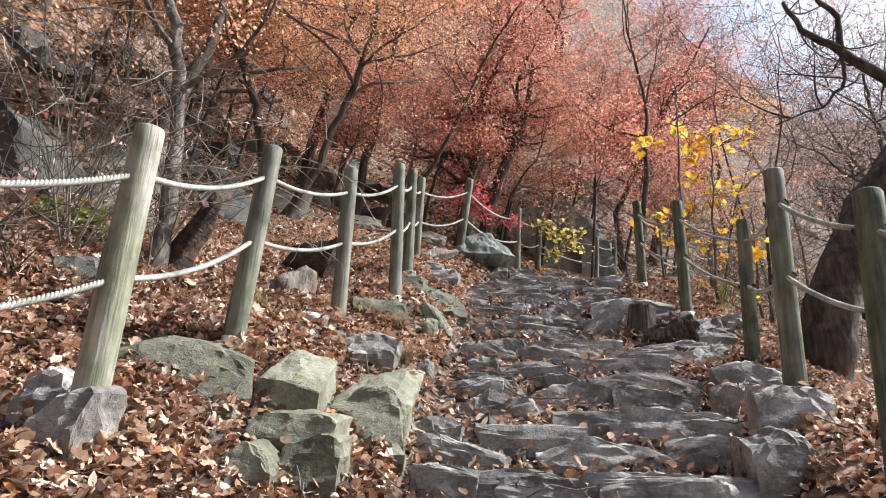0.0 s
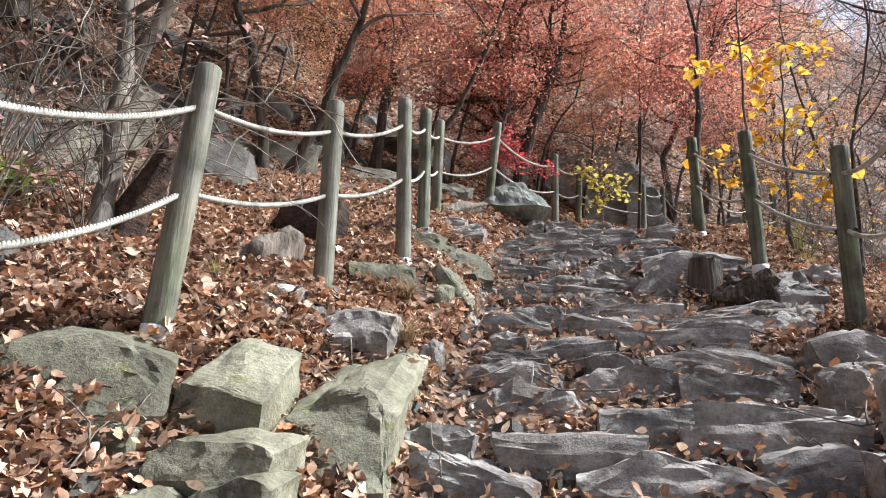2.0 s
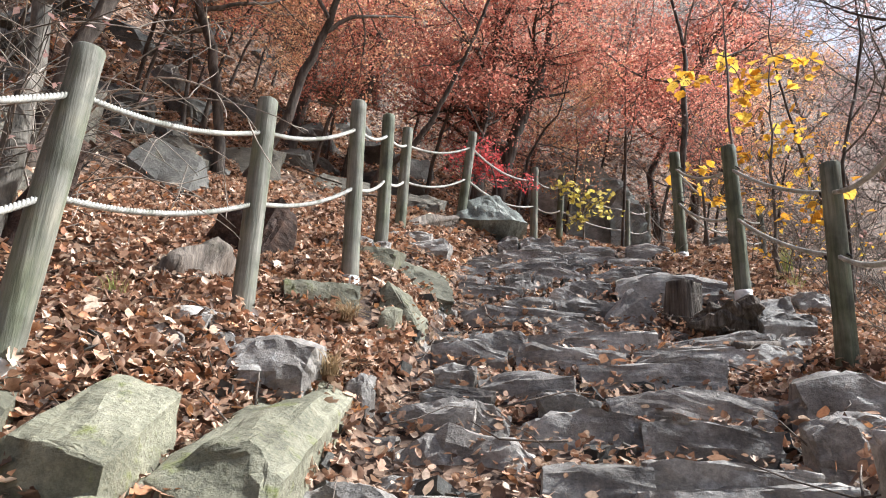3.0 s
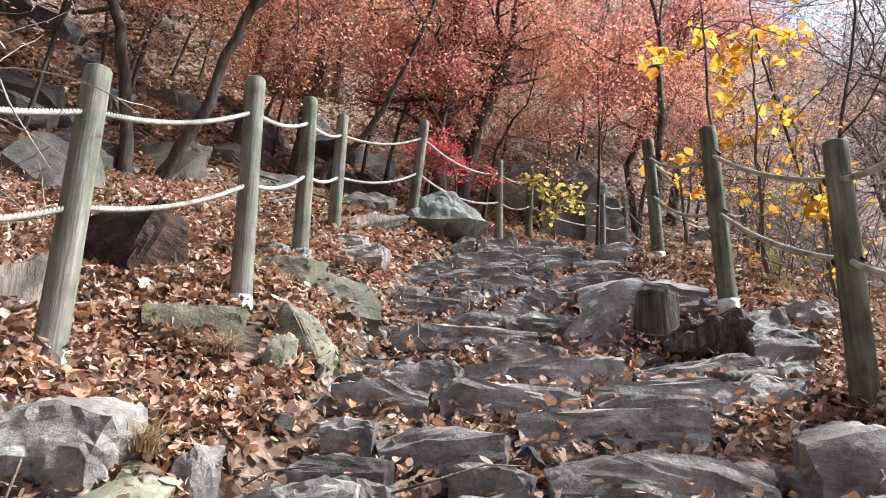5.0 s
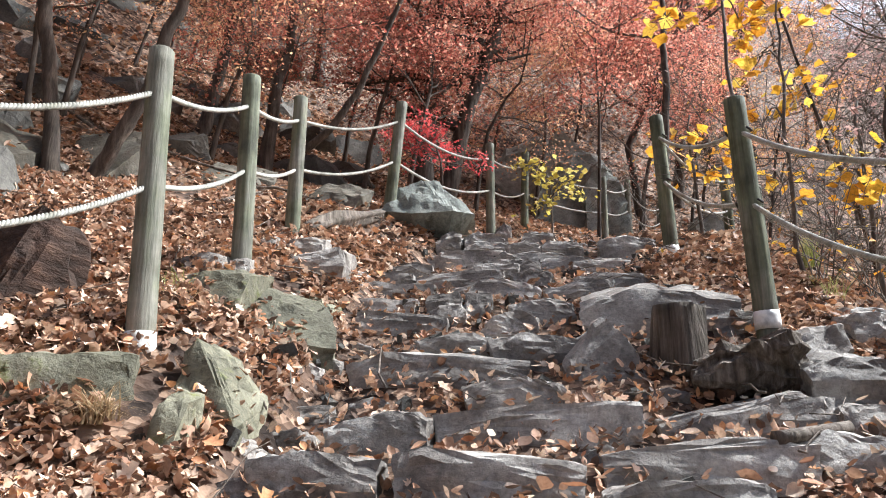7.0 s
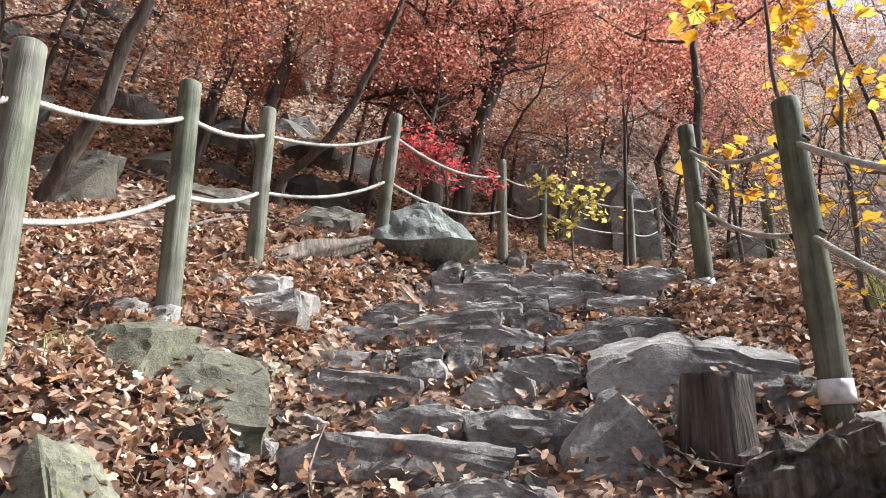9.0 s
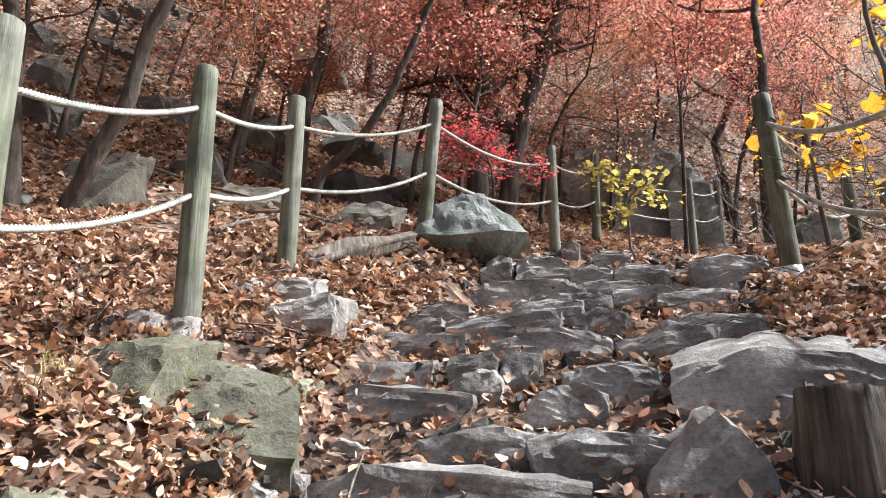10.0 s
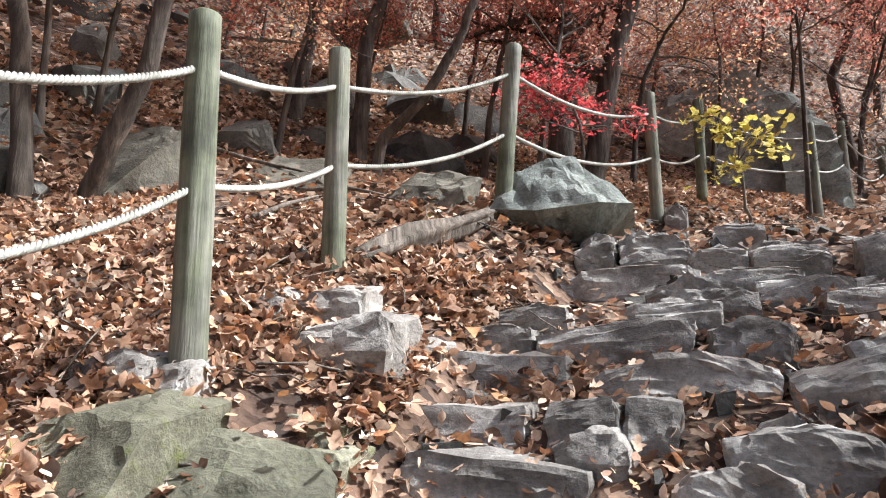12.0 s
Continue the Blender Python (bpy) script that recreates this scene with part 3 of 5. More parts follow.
green(-0.26, 3.50, 1.65, 0.30, 0.22, 0.3, 0.3, 0.1, 0.6)
green(-0.40, 3.65, 1.76, 0.43, 0.14, 0.35, 0.3, 0.2, 0.5)
green(-0.89, 3.70, 1.82, 0.40, 0.12, 0.3, 0.2, 0.4, 0.3)
green(-0.09, 6.15, 2.83, 0.12, 0.26, 0.2, 0.2, 0.1, 0.5)
green(-0.50, 6.20, 2.98, 0.52, 0.24, 0.35, 0.05, 0.1, 0.5, 30, 0.1)
green(-0.52, 7.2, 3.55, 0.46, 0.26, 0.45, 0.3, 0.15, 0.5, 0, 0.5, 0.04)
green(-0.08, 7.68, 3.43, 0.22, 0.12, 0.25, 0.3, 0.3, 0.5)
green(-0.20, 7.80, 3.52, 0.37, 0.12, 0.3, 0.3, 0.3, 0.5)
green(-0.54, 3.95, 1.95, 0.36, 0.22, 0.46, 0.1, 0.3, 0.25, 0, 0.1, 0.21)
green(-0.16, 3.98, 1.98, 0.54, 0.5, 1.25, 0.5, 0.25, 0.6, 4, 0.6, 0.28)
green(-1.05, 3.74, 2.13, 0.84, 0.34, 0.5, 0.35, 0.3, 0.6, 22, 0.5, 0.08)
green(-0.07, 6.42, 3.06, 0.31, 0.46, 0.3, 0.1, 0.9, 0.15, 0, 0.3, 0.0)
green(-0.05, 7.32, 3.48, 0.50, 0.42, 0.4, 0.02, 0.4, 0.2, 24, 0.65, 0.0)


def hull_rock(name, mat, points, label, cuts, rough, size, at):
    """A rock of a shape of its own, wrapped round a few corner points."""
    bm = bmesh.new()
    for p in points:
        bm.verts.new(p)
    s = next(SEEDS)
    ob = part(name, finish_rock(bm, cuts, rough, size, s), mat)
    ob.matrix_world = pose(*at)
    return tagged(ob, label, "rock")


# a peaked boulder on an overhung, narrower foot
hull_rock("boulder", PALE_STONE, ((-0.47, -0.1, 0.12), (-0.42, -0.30, 0.14), (-0.1, -0.36, 0.08), (0.30, -0.32, 0.10), (0.50, -0.1, 0.13), (0.46, 0.3, 0.08), (-0.4, 0.34, 0.1), (-0.30, -0.16, 0.40), (-0.06, -0.08, 0.53), (0.10, 0.0, 0.50), (0.30, 0.02, 0.30), (0.05, 0.3, 0.45), (-0.25, 0.2, 0.45), (-0.22, 0.12, -0.16), (0.14, 0.12, -0.16), (0.14, 0.3, -0.16), (-0.22, 0.3, -0.16)), "large pale lichen-covered boulder with a dark overhung underside", 6, 0.065, 0.6, (0.18, 10.5, 4.66))
# a tall rock face behind the bend of the trail
cliff = tagged(new("cliff"), "tall grey fissured rock face behind the bend", "rock")
for x, y, top, w, h, d, left, right, peak, lean in ((2.64, 16.2, 7.68, 0.82, 1.7, 0.8, 0.3, 0.5, 0.4, 0.15), (2.19, 16.6, 8.66, 1.67, 2.6, 1.2, 0.35, 0.6, 0.3, 0.2), (1.12, 17.3, 8.91, 1.5, 2.6, 1.0, 0.4, 0.1, 0.7, 0.25), (0.5, 17.7, 8.3, 1.3, 2.0, 1.0, 0.5, 0.2, 0.6, 0.3), (4.94, 18.0, 7.13, 0.7, 1.0, 1.0, 0.3, 0.2, 0.4, 0.1)):
    slab_stone("rock_block", PALE_STONE, x, y, top, w, h, d, left, right, peak, 0, lean, 0.1, cliff, 6, 0.09)

hill_rock(-5.2, 7.9, 6.1, 2.3, 1.5, 1.8, 10)
hill_rock(-4.2, 5.6, 4.6, 1.3, 0.9, 1.1, 25)
hill_rock(-5.6, 6.4, 5.3, 1.6, 1.2, 1.3, 5)


def outcrop(x, y, top, w, h, d, left, right, peak, turn=0, lean=0.7, rise=0.15):
    tagged(slab_stone("outcrop", OUTCROP, x, y, top, w, h + 0.15, d, left, right, peak, turn, lean, rise, None, 7, 0.045), "broad grey rock slab bedded in the leafy hillside", "rock", "rock outcrops on the hillside")


outcrop(-3.01, 5.60, 3.68, 0.64, 0.53, 0.6, 0.3, 0.3, 0.5)
outcrop(-3.68, 6.20, 4.40, 0.74, 0.46, 0.7, 0.4, 0.3, 0.4)
outcrop(-3.80, 7.00, 5.27, 0.67, 0.67, 0.8, 0.3, 0.2, 0.5)
outcrop(-3.25, 8.05, 5.12, 1.0, 0.7, 0.8, 0.3, 0.5, 0.4, -8, 0.45)
outcrop(-2.98, 9.10, 5.50, 1.27, 0.58, 0.8, 0.5, 0.4, 0.3, -6)
outcrop(-1.81, 9.85, 5.36, 1.00, 0.49, 0.7, 0.5, 0.3, 0.3, 8)
outcrop(-0.95, 10.05, 5.10, 0.95, 0.35, 0.6, 0.6, 0.3, 0.4, -10)
outcrop(-3.24, 14.00, 9.76, 1.28, 0.63, 0.8, 0.3, 0.3, 0.5)
scree = random.Random(21)
for _ in range(34):
    hx, hy = scree.uniform(-7.5, -1.9), scree.uniform(8.2, 16)
    hw = scree.uniform(0.3, 1.1) * (1 + 0.04 * (hy - 8))
    hh = hw * scree.uniform(0.3, 0.55)
    hill_rock(hx, hy, ground_z(hx, hy) + hh * scree.uniform(0.55, 0.9), hw, hh, hw * 0.8, scree.uniform(-40, 40))




GREENERY = ((-2.73, 5.0, 3.2, 70, 91), (-2.37, 5.0, 3.15, 50, 92), (-3.02, 5.0, 3.22, 60, 93))

# ---- rope fences ----
def rope(parent, a, b, sag, near=True):
    """A twisted three-strand rope that hangs from a to b."""
    a, b = Vector(a), Vector(b)
    length = (b - a).length
    n = max(12, int(length / (0.009 if near else 0.05)))
    line = [a.lerp(b, i / n) - Vector((0, 0, sag * 4 * (i / n) * (1 - i / n))) for i in range(n + 1)]
    verts, faces = [], []
    side = Vector((0, 0, 1))
    if not near:
        tube(verts, faces, line, [0.013] * (n + 1), 6)
    else:
        way = (b - a).normalized()
        u = way.cross(side).normalized()
        v = u.cross(way)
        for s in range(3):
            pts = []
            for i, p in enumerate(line):
                ang = 2 * math.pi * (i * length / n / 0.056 + s / 3)
                pts.append(p + (u * math.cos(ang) + v * math.sin(ang)) * 0.0084)
            tube(verts, faces, pts, [0.0068] * (n + 1), 6)
    return mesh_object("rope", verts, faces, ROPE, parent, "off-white twisted rope", smooth=True)


def post(parent, foot, head, radius, mat, band=False, seed=0):
    """A round wooden post with a worn, slightly chamfered head."""
    foot, head = Vector(foot), Vector(head)
    way = (head - foot).normalized()
    low = foot - way * 0.3
    span = (head - low).length
    pts = [low + way * (span * i / 22) for i in range(23)] + [head + way * 0.006]
    radii = [radius * (1.05 - 0.09 * i / 22) for i in range(23)]
    radii.append(radii[-1] * 0.93)
    verts, faces = [], []
    tube(verts, faces, [p - foot for p in pts], radii, 16, True, 0.05, seed * 2.3)
    ob = mesh_object("post", verts, faces, mat, parent, "weathered round wooden post with a greenish tinge", smooth=True)
    ob.location = foot
    for poly in ob.data.polygons:
        if len(poly.vertices) > 4:
            poly.use_smooth = False
    if band:
        verts, faces = [], []
        tube(verts, faces, [way * k for k in (-0.09, -0.05, -0.02, 0.008)], [radius * q for q in (1.10, 1.10, 1.09, 1.07)], 16, True, 0.06, seed)
        band_ob = mesh_object("paint_band", verts, faces, PAINT, ob, "white painted foot of the post", smooth=True)
    return ob


def fence(label, posts, sag, tied=False):
    f = tagged(new("rope_fence"), label, "fence", "rope fences along the trail")
    for i, (foot, head, radius, mat, band) in enumerate(posts):
        post(f, foot, head, radius, mat, band, i + 1)
    for (f0, h0, r0, *_), (f1, h1, r1, *_) in zip(posts, posts[1:]):
        f0, h0, f1, h1 = map(Vector, (f0, h0, f1, h1))
        for at in (0.845, 0.50):
            if tied and f0.y < 11:
                knot = f0.lerp(h0, at)
                ring = [knot + Vector((math.cos(k) * r0 * 1.12, math.sin(k) * r0 * 1.12, 0.012 * math.sin(k * 2.3))) for k in np.linspace(-1.2, 2.9, 12)]
                verts, faces = [], []
                tube(verts, faces, ring, [0.007] * 12, 6, True, 0.2, at)
                mesh_object("cord_tie", verts, faces, TIE, f, "thin black cord tied round the post", smooth=True)
            rope(f, f0.lerp(h0, at), f1.lerp(h1, at), sag * (f1 - f0).length ** 1.3, min(f0.y, f1.y) < 11)
    return f


left = fence("wooden posts with two white ropes along the leafy bank", (
    ((-1.25, 1.55, 1.05), (-1.22, 1.58, 2.25), 0.062, POST_WOOD, False),
    ((-0.955, 2.95, 1.52), (-0.94, 2.97, 2.83), 0.066, POST_PALE, False),
    ((-0.95, 4.2, 2.19), (-0.88, 4.22, 3.39), 0.062, POST_WOOD, True),
    ((-0.685, 5.44, 2.60), (-0.69, 5.44, 3.83), 0.059, POST_WOOD, True),
    ((-0.47, 6.62, 3.10), (-0.515, 6.62, 4.45), 0.060, POST_WOOD, True),
    ((-0.545, 7.75, 3.66), (-0.56, 7.75, 4.93), 0.060, POST_WOOD, True),
    ((-0.62, 8.8, 4.10), (-0.60, 8.8, 5.32), 0.058, POST_WOOD, False),
    ((-0.19, 10.3, 4.72), (-0.06, 10.3, 5.99), 0.060, POST_WOOD, False),
    ((0.70, 12.5, 5.14), (0.715, 12.5, 6.43), 0.060, POST_WOOD, False),
    ((1.12, 14.0, 5.6), (1.18, 14.0, 6.91), 0.060, POST_DARK, False),
    ((2.44, 15.2, 5.66), (2.47, 15.2, 6.87), 0.056, POST_WOOD, False),
    ((3.01, 16.4, 6.05), (3.04, 16.4, 7.26), 0.056, POST_WOOD, False),
    ((4.05, 19.0, 6.7), (4.08, 19.0, 7.63), 0.06, POST_WOOD, False)), 0.045)
right = fence("darker wooden posts with two white ropes at the drop", (
    ((2.13, 2.1, 1.0), (2.15, 2.1, 2.2), 0.062, POST_DARK, False),
    ((2.16, 3.5, 1.68), (2.19, 3.5, 2.80), 0.066, POST_DARK, False),
    ((2.22, 4.62, 2.08), (2.235, 4.62, 3.44), 0.062, POST_WOOD, True),
    ((2.56, 6.28, 2.60), (2.59, 6.28, 3.76), 0.060, POST_DARK, False),
    ((2.43, 7.73, 3.30), (2.40, 7.73, 4.55), 0.062, POST_DARK, True),
    ((2.39, 9.8, 4.22), (2.36, 9.8, 5.43), 0.062, POST_DARK, True),
    ((3.6, 12.3, 4.75), (3.6, 12.3, 5.85), 0.06, POST_DARK, False),
    ((4.6, 14.2, 5.2), (4.6, 14.2, 6.25), 0.06, POST_DARK, False)), 0.035, True)


# ---- trees ----
def grow(rng, p, way, length, radius, level, depth, tubes, twigs, droop=0.0, wild=0.35):
    """One limb and its side limbs; tubes gathers (level, points, radii), twigs the places for leaves."""
    count = max(4, int(5 + 5 * (depth - level)))
    pts, radii, d = [p.copy()], [radius], way.normalized()
    for i in range(count):
        d = (d + Vector((rng.gauss(0, 1), rng.gauss(0, 1), rng.gauss(0, 0.7))) * wild * 0.45 + Vector((0, 0, 0.07 - droop))).normalized()
        pts.append(pts[-1] + d * (length / count))
        radii.append(max(0.003, radius * (1 - 0.8 * (i + 1) / count)))
    tubes.append((level, pts, radii))
    if level >= depth - 1:
        twigs.extend(pts[1:])
    if level < depth:
        for _ in range(rng.randint(4, 6) if level else rng.randint(6, 9)):
            f = rng.uniform(0.3 if level else 0.38, 1.0)
            i = min(count, int(f * count))
            turn = Vector((rng.gauss(0, 1), rng.gauss(0, 1), rng.gauss(0.15, 0.5))).normalized()
            grow(rng, pts[i], (d * 0.35 + turn).normalized(), length * rng.uniform(0.42, 0.66), max(0.004, radii[i] * 0.62), level + 1, depth, tubes, twigs, droop, wild)


LEAF_FOLD = np.array(((0, -0.5, 0), (-0.33, 0, 0.14), (0, 0.55, 0), (0.33, 0, 0.14)))


def turns(rng, n, flat):
    """n random rotations; flat: how level the pieces lie (1: any way)."""
    a, b, c = rng.uniform(0, 2 * np.pi, n), rng.normal(0, flat, n), rng.normal(0, flat, n)
    ca, sa, cb, sb, cc, sc = np.cos(a), np.sin(a), np.cos(b), np.sin(b), np.cos(c), np.sin(c)
    m = np.empty((n, 3, 3))
    m[:, 0] = np.stack((ca * cc - sa * sb * sc, -sa * cb, ca * sc + sa * sb * cc), 1)
    m[:, 1] = np.stack((sa * cc + ca * sb * sc, ca * cb, sa * sc - ca * sb * cc), 1)
    m[:, 2] = np.stack((-cb * sc, sb, cb * cc), 1)
    return m


def scattered(name, template, tris, places, sizes, flat, mat, parent=None, label="", seed=0):
    """One mesh of many copies of a small flat piece."""
    rng = np.random.default_rng(seed)
    n, k = len(places), len(template)
    shape = np.repeat(template[None], n, 0) * sizes[:, None, None]
    shape[:, :, 0] *= rng.uniform(0.7, 1.15, n)[:, None]
    shape[:, :, 2] *= rng.uniform(-0.6, 1.8, n)[:, None]
    v = np.einsum("nij,nkj->nki", turns(rng, n, flat), shape) + places[:, None, :]
    f = (np.asarray(tris)[None] + (np.arange(n) * k)[:, None, None]).reshape(-1, 3)
    me = bpy.data.meshes.new(name)
    me.vertices.add(n * k)
    me.vertices.foreach_set("co", v.reshape(-1).astype(np.float32))
    me.loops.add(f.size)
    me.loops.foreach_set("vertex_index", f.reshape(-1).astype(np.int32))
    me.polygons.add(len(f))
    me.polygons.foreach_set("loop_start", np.arange(0, f.size, 3, dtype=np.int32))
    me.update(calc_edges=True)
    me.materials.append(mat)
    ob = new(name, me)
    if parent:
        ob.parent = parent
    if label:
        tagged(ob, label)
    return ob


def foliage(parent, twigs, count, size, mat, seed, loose, label=""):
    rng = np.random.default_rng(seed)
    t = np.array([tuple(p) for p in twigs])
    # clumps: some twigs carry many leaves, some few
    weight = rng.gamma(0.5, 1.0, len(t)) + 0.05
    at = rng.choice(len(t), count, p=weight / weight.sum())
    places = t[at] + rng.normal(0, 1, (count, 3)) * np.array((loose * 0.8, loose * 0.8, loose * 0.2))
    return scattered("crown", LEAF_FOLD, ((0, 1, 2), (0, 2, 3)), places, rng.uniform(0.55, 1.3, count) * size, 0.55, mat, parent, label, seed)


def tree(label, points, radius, height, seed, mat=None, leaves=0, size=0.05, bark=None, depth=3, loose=0.2, limb=0.5, droop=0.02, group="trees on the slope", name="tree", first=0.4, limbs=9):
    """A tree: a trunk along points that goes on to its height, limbs, twigs and a crown of leaves."""
    rng = random.Random(seed)
    bark = bark or BARK
    t = tagged(new(name), label, "tree", group)
    pts = [Vector(p) for p in points]
    foot = pts[0].copy()
    t.location = foot
    d = (pts[-1] - pts[-2]).normalized()
    while pts[-1].z - foot.z < height:
        d = (d + Vector((rng.gauss(0, 0.16), rng.gauss(0, 0.16), 0.10))).normalized()
        pts.append(pts[-1] + d * height * 0.12)
    fine = []
    for a, c in zip(pts, pts[1:]):
        fine += [a.lerp(c, k / 4) + Vector((rng.gauss(0, 1), rng.gauss(0, 1), 0)) * radius * 0.10 for k in range(4)]
    fine.append(pts[-1])
    n = len(fine)
    radii = [radius * (1.0 - 0.78 * (i / (n - 1)) ** 0.9) * (1.35 if i == 0 else 1.12 if i == 1 else 1) for i in range(n)]
    verts, faces = [], []
    tube(verts, faces, [fine[0] - Vector((0, 0, 0.35))] + fine, [radii[0] * 1.2] + radii, 10, True, 0.16, seed)
    o = mesh_object("trunk", [v - foot for v in verts], faces, bark, t, smooth=True)
    twigs = []
    for _ in range(limbs):
        i = min(n - 1, int(rng.uniform(first, 1.0) * n))
        ang = rng.uniform(0, 2 * math.pi)
        way = Vector((math.cos(ang), math.sin(ang), rng.uniform(0.1, 0.9)))
        tubes = []
        grow(rng, fine[i] - foot, way, height * limb * rng.uniform(0.6, 1.1), max(0.008, radii[i] * 0.6), 1, depth, tubes, twigs, droop)
        verts, faces = [], []
        for level, p, r in tubes:
            tube(verts, faces, p, r, 6 if level == 1 else 4 if level == 2 else 3, False)
        mesh_object("limb", verts, faces, bark if radius > 0.08 else TWIG, t, smooth=True)
    if leaves:
        foliage(t, twigs, int(leaves * 0.95), size, mat, seed, loose)
    return t


def on_ground(x, y, dz=-0.05):
    return (x, y, ground_z(x, y) + dz)


# maples on the bank and the slope above it
tree("slender maple with rust-orange leaves leaning over the rope fence", ((-2.62, 9.05, 4.62), (-2.3, 9.0, 5.15), (-2.06, 9.0, 5.63), (-1.93, 9.0, 6.2), (-1.7, 9.05, 6.9)), 0.072, 4.6, 11, LEAF_RUST, 15000, 0.038, first=0.28, limbs=13, droop=0.04)
tree("dark-trunked maple with thin orange leaves on the leafy slope", ((-2.66, 8.7, 4.6), (-2.72, 8.7, 5.3), (-3.0, 8.75, 6.4)), 0.072, 5.0, 12, LEAF_RUST, 13000, 0.038, first=0.28, limbs=12, droop=0.04)
tree("old twin-trunked maple with bright red leaves behind the boulder", ((-0.42, 13.5, 5.7), (-0.36, 13.5, 6.34), (-0.25, 13.5, 7.6), (-0.1, 13.5, 9.0)), 0.18, 4.6, 13, LEAF_RED, 16000, 0.05, first=0.16, loose=0.24, limbs=13, droop=0.05, limb=0.52)
tree("leaning maple trunk with hanging red leaves behind the boulder", ((-0.1, 13.7, 5.7), (0.12, 13.7, 6.8), (0.6, 13.8, 8.5)), 0.15, 4.3, 14, LEAF_RED, 15000, 0.05, loose=0.24, first=0.2, limbs=12, droop=0.08, limb=0.55)
tree("thin leaning maple with red leaves on the leafy bank", ((-1.62, 11.2, 5.4), (-1.5, 11.2, 5.85), (-1.1, 11.2, 6.15), (-0.8, 11.2, 6.6), (-0.53, 11.2, 7.2)), 0.055, 4.2, 15, LEAF_RED, 8000, 0.042, first=0.45, droop=0.05)
tree("low crimson maple sapling beside the rope fence", (on_ground(0.1, 11.9), (0.15, 11.85, 5.7)), 0.022, 1.25, 16, LEAF_CRIMSON, 1500, 0.05, limb=0.6, depth=3, droop=0.06, loose=0.10, first=0.2, name="sapling")
tree("ivy-scarred grey tree trunk with bare hanging twigs", ((-2.0, 5.15, 2.8), (-2.06, 5.25, 3.3), (-2.22, 5.45, 4.3), (-2.45, 5.5, 5.3)), 0.078, 4.8, 17, LEAF_RUST, 9000, 0.045, bark=BARK_PALE, first=0.22, limbs=14, droop=0.08)
tree("rust-leaved maple on the upper bank beside rocks", (on_ground(-3.4, 6.9), (-3.2, 6.9, 5.2)), 0.09, 4.6, 18, LEAF_RUST, 6500, 0.05, first=0.5)
tree("rust-leaved maple on the upper bank beside rocks", (on_ground(-4.4, 4.9), (-4.1, 5.1, 5.0)), 0.10, 4.6, 19, LEAF_RUST, 6500, 0.05, first=0.5)
tree("dark trunk with orange leaves higher on the slope", ((-3.75, 13.1, 6.9), (-3.58, 13.2, 8.0), (-3.4, 13.2, 9.2)), 0.11, 6.0, 20, LEAF_RUST, 16000, 0.065, first=0.4, droop=0.04)
tree("dark-trunked red maple on the slope above the bank", (on_ground(-2.3, 12.2), (-2.2, 12.2, 7.4)), 0.09, 5.4, 21, LEAF_RED, 9000, 0.06, first=0.4, droop=0.05)

# low maples that spread their leaves over the bank
wood = random.Random(31)
for i in range(14):
    y = 7.4 + 7.8 * i / 13 + wood.uniform(-0.4, 0.4)
    x = -1.9 - 3.6 * wood.random() ** 1.2 - (0.6 if y < 8 else 0)
    if y < 10.8 and x > -3.4:
        x -= 1.6
    kind = LEAF_RED if (x > -2.8 and y > 10.5) or i % 7 == 3 else LEAF_RUST
    p = on_ground(x, y, -0.1)
    lean = wood.uniform(-0.1, 0.6)
    tree("low maple with red leaves spreading over the leafy bank" if kind == LEAF_RED else "low maple with rust-orange leaves spreading over the bank", (p, (x + lean * 0.4, y, p[2] + 0.9), (x + lean, y, p[2] + 1.7)), wood.uniform(0.018, 0.034), wood.uniform(2.0, 3.2), 400 + i, kind, 5200, 0.04, first=0.3, limbs=8, droop=0.05, limb=0.5, loose=0.17, group="low maples on the bank")

# red maples behind the boulder and along the bend
for i, (x, y, h) in enumerate(((0.3, 15.0, 3.2), (-1.2, 13.2, 3.0), (1.3, 16.3, 3.0), (-0.4, 12.4, 2.6), (0.4, 17.5, 4.0), (3.6, 18.5, 3.6), (-1.9, 14.6, 3.4), (2.2, 19.5, 4.5), (5.2, 20, 4.0), (3.4, 17.6, 3.4), (4.6, 18.6, 3.6), (2.5, 18.2, 3.8), (5.8, 17.6, 3.6))):
    p = on_ground(x, y, -0.1)
    tree("red maple with layered leaves along the bend of the trail", (p, (x + 0.1, y, p[2] + 0.8), (x + 0.25, y, p[2] + 1.5)), 0.04, h, 450 + i, LEAF_RED if i % 4 else LEAF_RUST, 5200, 0.05, first=0.25, limbs=9, droop=0.05, limb=0.55, loose=0.2, group="red maples along the bend")

# wood higher up the slope and behind the crest
for i in range(11):
    x = wood.uniform(-11, -3.4)
    y = wood.uniform(10.5, 26)
    if x > -5 and y < 14:
        y += 5
    kind = wood.choice((LEAF_RUST, LEAF_RUST, LEAF_RED, LEAF_PINK))
    label = {LEAF_RUST: "dark-trunked tree with rust-orange leaves on the steep slope", LEAF_RED: "dark-trunked maple with red leaves on the steep slope", LEAF_PINK: "thin tree with dusky withered leaves on the steep slope"}[kind]
    p = on_ground(x, y, -0.1)
    lean = wood.uniform(-0.5, 0.7)
    tree(label, (p, (x + lean * 0.5, y, p[2] + 1.4), (x + lean, y, p[2] + 2.8)), wood.uniform(0.07, 0.15), wood.uniform(4.5, 7), 100 + i, kind, 8000, 0.085, first=0.25, droop=0.04)
